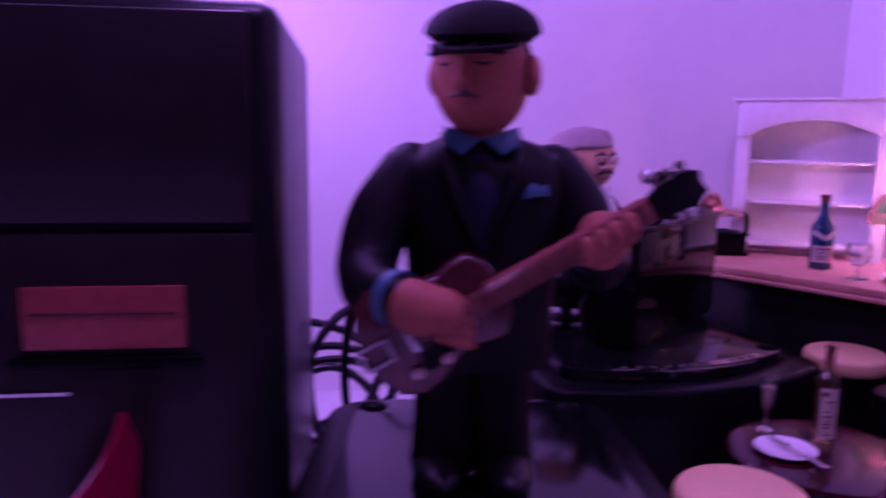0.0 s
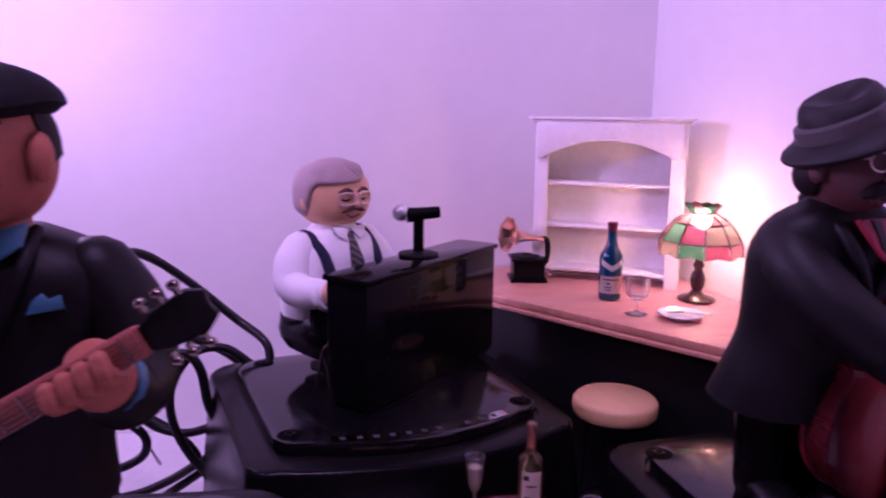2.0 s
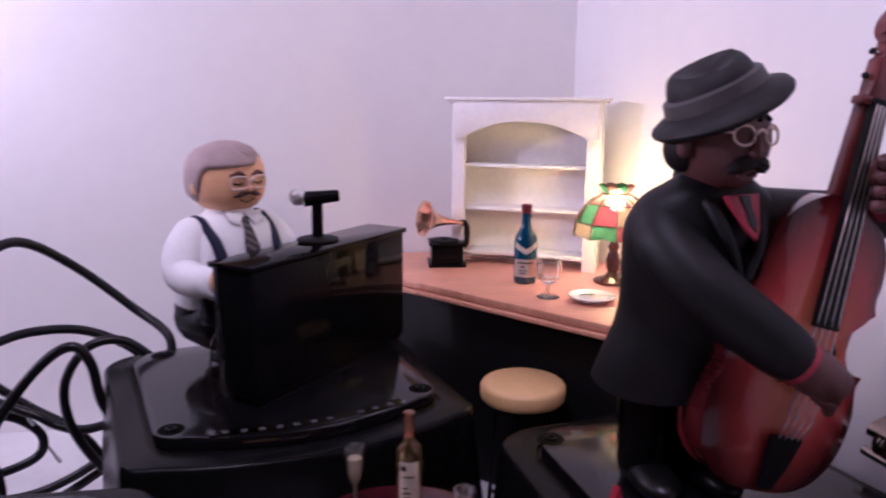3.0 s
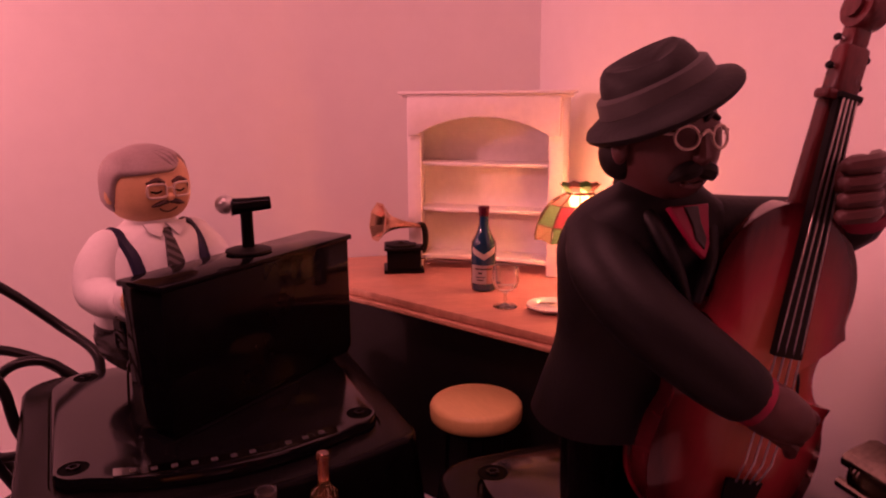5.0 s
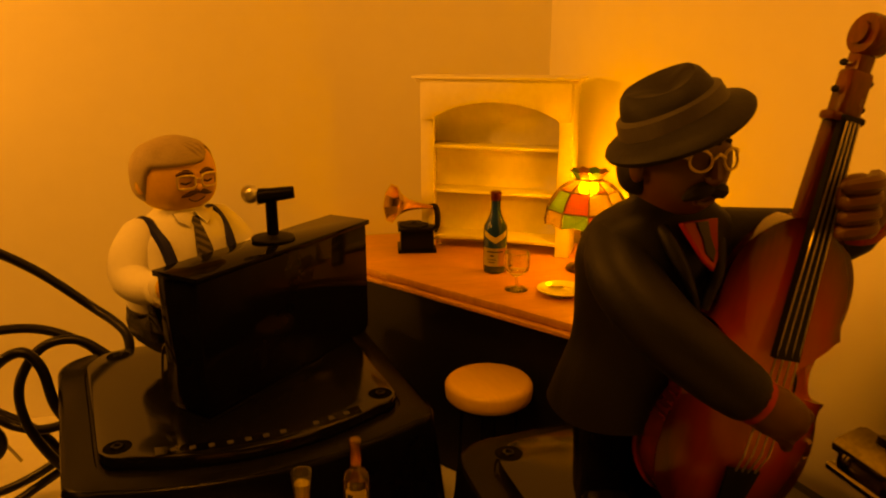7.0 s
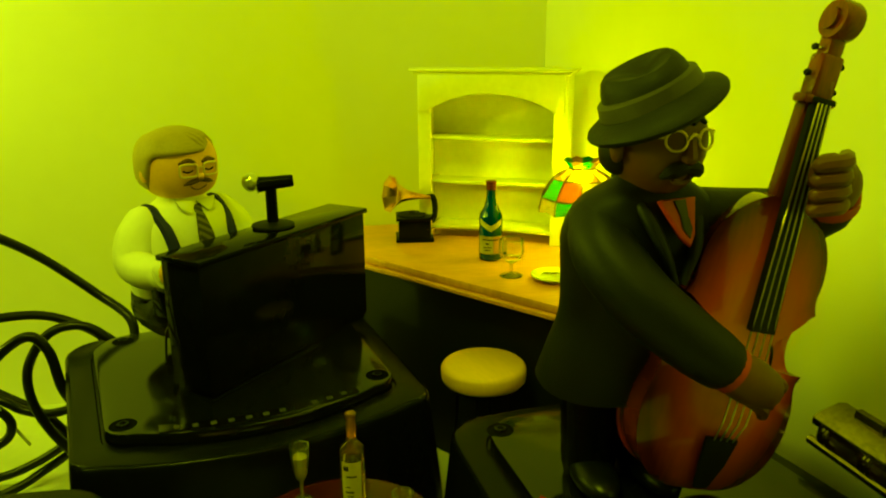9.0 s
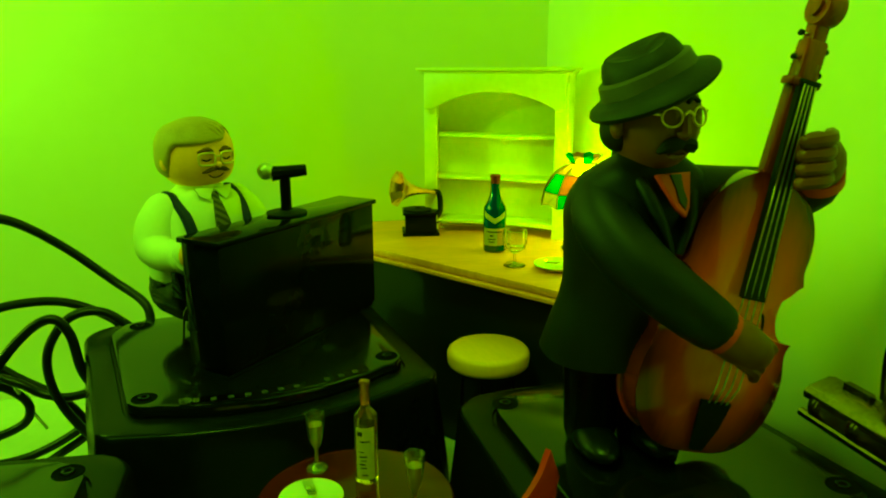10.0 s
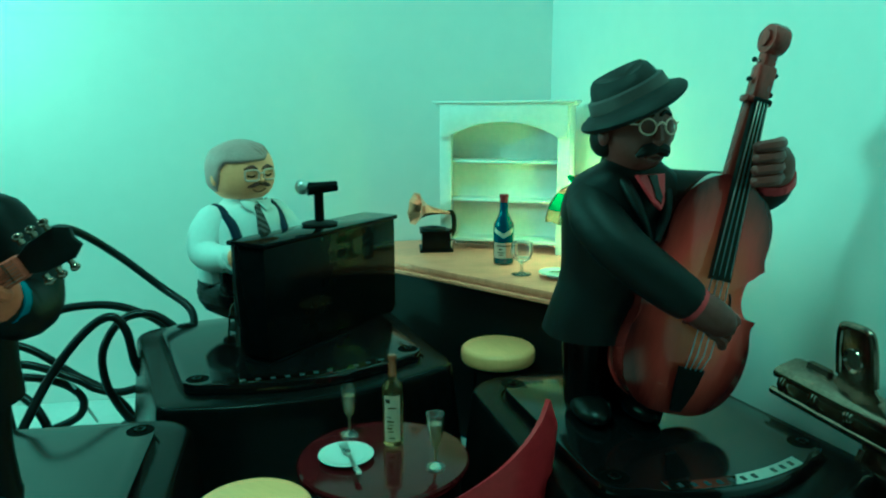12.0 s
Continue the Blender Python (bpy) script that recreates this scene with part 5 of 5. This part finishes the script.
def guitar(m):
    """Local x along the neck, front towards -y, origin in the middle of the body."""
    t = thing("electric_guitar", m, "dark sunburst toy guitar with pale neck, held across the toy musician", "guitar")
    half = [(-0.031, 0.000), (-0.0300, 0.0100), (-0.0260, 0.0185), (-0.0180, 0.0228), (-0.0090, 0.0215), (-0.0010, 0.0165), (0.0060, 0.0150), (0.0130, 0.0168), (0.0190, 0.0172), (0.0240, 0.0120), (0.0255, 0.0050), (0.0250, 0.0)]
    out = [(x, z) for x, z in half] + [(x, -z) for x, z in half[-2:0:-1]]
    b = plate(out, -0.0055, 0.0055, 0.0014, 3)
    b.transform(Matrix.Rotation(math.pi / 2, 4, "X"))
    part("body", b, SUNBURST, t, "dark sunburst body")
    g = plate([(x * 0.35 - 0.004, -abs(z) * 0.5 - 0.004) for x, z in half[2:9]] + [(0.006, -0.004), (-0.012, -0.004)], 0, 0.0008)
    g.transform(Matrix.Translation((0, -0.0058, 0)) @ Matrix.Rotation(math.pi / 2, 4, "X"))
    part("pickguard", g, MATTBLACK, t)
    part("neck", box(0.066, 0.0052, 0.0098, (0.0520, -0.0062, -0.0049), 0.0016), MAPLE, t, "pale wooden neck")
    part("fingerboard", box(0.0720, 0.0014, 0.0084, (0.0480, -0.0094, -0.0042), 0.0004), MAPLE, t)
    for k in range(9):
        part("fret", box(0.0004, 0.0006, 0.0084, (0.0800 - 0.0078 * k, -0.0103, -0.0042)), NICKEL, t)
    hs = plate([(0.0835, -0.0034), (0.0900, -0.0062), (0.1010, -0.0072), (0.1060, -0.0040), (0.1050, 0.0), (0.1060, 0.0040), (0.1010, 0.0072), (0.0900, 0.0062), (0.0835, 0.0034)], -0.0016, 0.0016, 0.0005)
    hs.transform(Matrix.Translation((0, -0.0060, 0)) @ Matrix.Rotation(math.pi / 2, 4, "X"))
    head = part("headstock", hs, MATTBLACK, t, "black headstock")
    for k in range(3):
        for s in (-1, 1):
            part("tuner", merged(lathe([(0.0012, 0), (0.0012, 0.0024)], 10, m=Matrix.Translation((0.0895 + 0.0052 * k, -0.0085, s * 0.0068)) @ Matrix.Rotation(0 if s > 0 else math.pi, 4, "X")), ball((0.0020, 0.0014, 0.0016), (0.0895 + 0.0052 * k, -0.0085, s * 0.0100), segs=12)), NICKEL, head)
    part("tailpiece", merged(box(0.012, 0.0012, 0.0010, (-0.0262, -0.0072, 0.0036)), box(0.012, 0.0012, 0.0010, (-0.0262, -0.0072, -0.0046)), box(0.0014, 0.0014, 0.0092, (-0.0206, -0.0072, -0.0046)), box(0.0014, 0.0014, 0.0092, (-0.0318, -0.0066, -0.0046))), STEEL, t, "silver trapeze tailpiece")
    part("bridge", box(0.0026, 0.0030, 0.0120, (-0.0120, -0.0072, -0.0060), 0.0005), STEEL, t)
    for k in range(2):
        part("knob", lathe([(0.0022, 0), (0.0022, 0.0024), (0.0016, 0.0028)], 14, m=Matrix.Translation((-0.0160 + 0.012 * k, -0.0056, -0.0135)) @ Matrix.Rotation(math.pi / 2, 4, "X")), GOLDRIM, t)
    for k in range(6):
        z = -0.0035 + 0.0014 * k
        part("string", tube([(-0.0205, -0.0080, z * 1.3), (-0.0120, -0.0106, z * 1.3), (0.0840, -0.0108, z)], 0.00012, 5, 2), NICKEL, t)


guitar(pose(-0.0005, 0.2330, 0.1860, 0, -29, 3) @ Matrix.Diagonal((0.88, 1, 0.85, 1)))


# ---- tall cabinet, cables, clips ----
def cabinet(m):
    """Front towards -y; origin at the right front foot."""
    t = thing("tall_speaker", m, "tall glossy black speaker cabinet with a copper badge", "speaker")
    w, d, h = 0.230, 0.192, 0.2960
    part("cabinet", box(w, d, h, (-w / 2, d / 2, 0), 0.010, 4), CABINET, t)
    part("upper_panel", box(w - 0.024, 0.004, 0.082, (-w / 2, -0.0010, 0.208), 0.0015), PANEL, t)
    part("lower_panel", box(w - 0.024, 0.004, 0.192, (-w / 2, -0.0010, 0.012), 0.0015), PANEL, t)
    badge = part("badge", box(0.062, 0.0020, 0.0255, (-0.0700, -0.0040, 0.1580), 0.0006), COPPER, t, "copper-coloured badge plate")
    part("badge_ridge", box(0.056, 0.0006, 0.0008, (-0.0700, -0.0053, 0.1720)), DARKWOOD, badge)
    part("badge_ledge", box(0.074, 0.0050, 0.0050, (-0.0700, -0.0050, 0.1500), 0.0010), PLASTIC, t)
    # Thin bright strip stands in for a line reflected in the lower panel.
    part("reflection_strip", box(0.100, 0.0014, 0.0014, (-0.1350, -0.0036, 0.1390)), STEEL, t)


cabinet(pose(-0.064, 0.297, 0, 0, 0, 7))


def cable(pts, label, r=0.0031):
    t = thing("power_cable", pose(0, 0, 0), label, "cable", "black cables")
    part("cord", tube(pts, r, 12, 10), RUBBER, t)


cable([(0.050, 0.548, 0.100), (0.046, 0.556, 0.118), (0.023, 0.566, 0.134), (-0.006, 0.560, 0.162), (-0.026, 0.535, 0.185), (-0.036, 0.515, 0.188), (-0.046, 0.500, 0.176), (-0.058, 0.490, 0.140), (-0.066, 0.490, 0.080), (-0.060, 0.500, 0.020), (-0.045, 0.520, 0.004)], "thick black rubber cable arching up from the speaker pedestal")
cable([(0.030, 0.560, 0.090), (0.022, 0.562, 0.106), (-0.007, 0.560, 0.121), (-0.034, 0.545, 0.126), (-0.052, 0.525, 0.124), (-0.074, 0.500, 0.115), (-0.090, 0.490, 0.085), (-0.085, 0.500, 0.030), (-0.060, 0.520, 0.004)], "thick black rubber cable looping behind the stage")
cable([(-0.050, 0.470, 0.060), (-0.035, 0.490, 0.092), (-0.015, 0.500, 0.118), (0.003, 0.502, 0.129), (0.013, 0.503, 0.118), (0.017, 0.505, 0.092), (0.026, 0.510, 0.074), (0.040, 0.520, 0.064)], "thick black rubber cable bent into a loop")
cable([(0.040, 0.545, 0.104), (0.020, 0.545, 0.118), (0.000, 0.540, 0.116), (-0.014, 0.535, 0.095), (-0.014, 0.535, 0.068), (-0.002, 0.535, 0.042), (0.016, 0.530, 0.026), (0.034, 0.520, 0.020)], "thick black rubber cable bent into a loop")
cable([(-0.060, 0.430, 0.060), (-0.040, 0.450, 0.066), (-0.022, 0.458, 0.052), (-0.024, 0.455, 0.028), (-0.045, 0.445, 0.012), (-0.075, 0.44, 0.006)], "thick black rubber cable curled at the pedestal")
cable([(-0.100, 0.520, 0.070), (-0.074, 0.508, 0.078), (-0.050, 0.498, 0.066), (-0.040, 0.490, 0.040), (-0.056, 0.482, 0.016), (-0.085, 0.480, 0.005)], "thick black rubber cable curled behind the stage")
cable([(-0.130, 0.545, 0.075), (-0.080, 0.548, 0.082), (-0.041, 0.545, 0.070), (-0.026, 0.545, 0.061), (-0.010, 0.545, 0.057), (0.006, 0.546, 0.060), (0.018, 0.548, 0.066)], "thick black rubber cable lying among the loops")
cable([(-0.135, 0.550, 0.105), (-0.080, 0.555, 0.094), (-0.043, 0.555, 0.069), (-0.020, 0.555, 0.054), (-0.006, 0.553, 0.040), (-0.001, 0.553, 0.026), (0.010, 0.555, 0.010)], "thick black rubber cable drooping to the floor")
cable([(-0.150, 0.540, 0.004), (-0.085, 0.550, 0.005), (-0.050, 0.550, 0.009), (-0.024, 0.550, 0.019), (0.000, 0.552, 0.033), (0.016, 0.555, 0.042)], "thick black rubber cable rising from the floor")
cable([(-0.140, 0.510, 0.004), (-0.075, 0.520, 0.004), (-0.039, 0.536, 0.006), (-0.019, 0.550, 0.013), (-0.003, 0.552, 0.023), (0.014, 0.556, 0.032)], "thick black rubber cable rising from the floor")
cable([(-0.135, 0.540, 0.060), (-0.085, 0.545, 0.072), (-0.058, 0.550, 0.067), (-0.042, 0.550, 0.058), (-0.037, 0.550, 0.047), (-0.045, 0.550, 0.035), (-0.075, 0.548, 0.024), (-0.130, 0.540, 0.010)], "thick black rubber cable bent into a loop")
tie_ob = thing("cable_tie", pose(0, 0, 0), "thin white plastic cable tie hanging from the cables", "cable tie")
part("tie_strap", tube([(-0.048, 0.552, 0.072), (-0.043, 0.548, 0.064), (-0.039, 0.552, 0.050), (-0.031, 0.558, 0.028)], 0.0012, 6), CHINA, tie_ob)


def bulldog_clip(m, label):
    """Jaw along local -y from the origin, back against +x."""
    t = thing("bulldog_clip", m, label, "clip", "metal clips")
    l = 0.092

    def strip(profile, y0, y1, thick=0.0011):
        """A bent sheet: a profile in x and z drawn along y."""
        bm = bmesh.new()
        a = [bm.verts.new((x, y0, z)) for x, z in profile]
        b = [bm.verts.new((x, y1, z)) for x, z in profile]
        for i in range(len(a) - 1):
            bm.faces.new((a[i], a[i + 1], b[i + 1], b[i]))
        bmesh.ops.recalc_face_normals(bm, faces=bm.faces[:])
        bmesh.ops.solidify(bm, geom=bm.faces[:], thickness=thick)
        return bm
    curl = [(-0.0015 + 0.0022 * math.cos(a), 0.0022 + 0.0022 * math.sin(a)) for a in [math.pi * 1.5 - 1.9 * math.pi * k / 12 for k in range(13)]]
    top = [(0.016, 0.0185), (0.012, 0.0192), (0.0020, 0.0162), (0.0000, 0.0153), (-0.0014, 0.0138), (-0.0018, 0.0120), (-0.0014, 0.0102)]
    part("top_plate", strip(top, 0, -l, 0.0016), NICKEL, t)
    part("jaw", strip(curl + [(0.004, 0.0044), (0.012, 0.0100)], 0, -l), NICKEL, t)
    for k in range(3):
        part("spring_coil", tube([(0.0030 + 0.0054 * math.cos(a), -0.005 - 0.024 * k - 0.0022 * a / 6.28, 0.0076 + 0.0054 * math.sin(a)) for a in [2 * math.pi * i / 12 for i in range(37)]], 0.0013, 8, 1), NICKEL, t)
    part("spring_rod", lathe([(0.0020, 0), (0.0020, l - 0.004)], 12, m=Matrix.Translation((0.004, -0.002, 0.0088)) @ Matrix.Rotation(math.pi / 2, 4, "X")), STEEL, t)
    # Matt black sheet added to give the open cavity its dark shade.
    part("back_plate", box(0.0012, l - 0.001, 0.0165, (0.0125, -l / 2, 0.0012)), MATTBLACK, t)
    part("ridge", strip([(0.0145, 0.0188), (0.0130, 0.0218), (0.0100, 0.0216), (0.0090, 0.0176)], -0.012, -0.027), NICKEL, t)

    def lever(mm):
        n = 14
        w, hh = 0.0108, 0.033
        out = [(-w - 0.006, 0), (-w - 0.002, 0.003), (-w, 0.008)] + [(-w + 0.004 - 0.004 * math.cos(a), hh - 0.004 + 0.004 * math.sin(a)) for a in [math.pi / 2 * k / 5 for k in range(6)]]
        out = out + [(-x, z) for x, z in out[::-1]]
        b = plate(out, -0.0009, 0.0009, 0.0003)
        b.transform(mm @ Matrix.Rotation(math.pi / 2, 4, "Z") @ Matrix.Rotation(math.pi / 2, 4, "X"))
        lv = part("lever", b, NICKEL, t)
        ring = lathe([(0.0040, 0.0003), (0.0056, 0.0006), (0.0064, 0.0020), (0.0060, 0.0026), (0.0046, 0.0014)], 28)
        ring.transform(mm @ Matrix.Translation((-0.0006, 0, 0.0165)) @ Matrix.Rotation(-math.pi / 2, 4, "Y"))
        part("lever_eye", ring, NICKEL, lv)
        # Lever isn't pierced: a flat black disc stands in for the dark opening.
        hole = lathe([(0.0043, 0), (0.0043, 0.0004)], 24)
        hole.transform(mm @ Matrix.Translation((-0.0006, 0, 0.0165)) @ Matrix.Rotation(-math.pi / 2, 4, "Y"))
        part("hole_shade_disc", hole, MATTBLACK, lv)
        rim = tube([(-0.0002, y, z) for y, z in [(-w - 0.0005, 0.006), (-w - 0.0003, 0.018), (-w + 0.001, hh - 0.003), (-w + 0.005, hh), (w - 0.005, hh), (w - 0.001, hh - 0.003), (w + 0.0003, 0.018), (w + 0.0005, 0.006)]], 0.0021, 10, 4)
        rim.transform(mm)
        part("lever_rim", rim, NICKEL, lv)
    lever(Matrix.Translation((0.0105, -0.0468, 0.0180)) @ Matrix.Rotation(radians(-6), 4, "Y"))
    lever(Matrix.Translation((-0.0010, -0.0800, 0.0040)) @ Matrix.Rotation(radians(-160), 4, "Y"))


bulldog_clip(pose(0.4035, 0.3440, 0.1135, 0, 0, 5.5), "large worn nickel bulldog clip gripping beside the speaker pedestal")
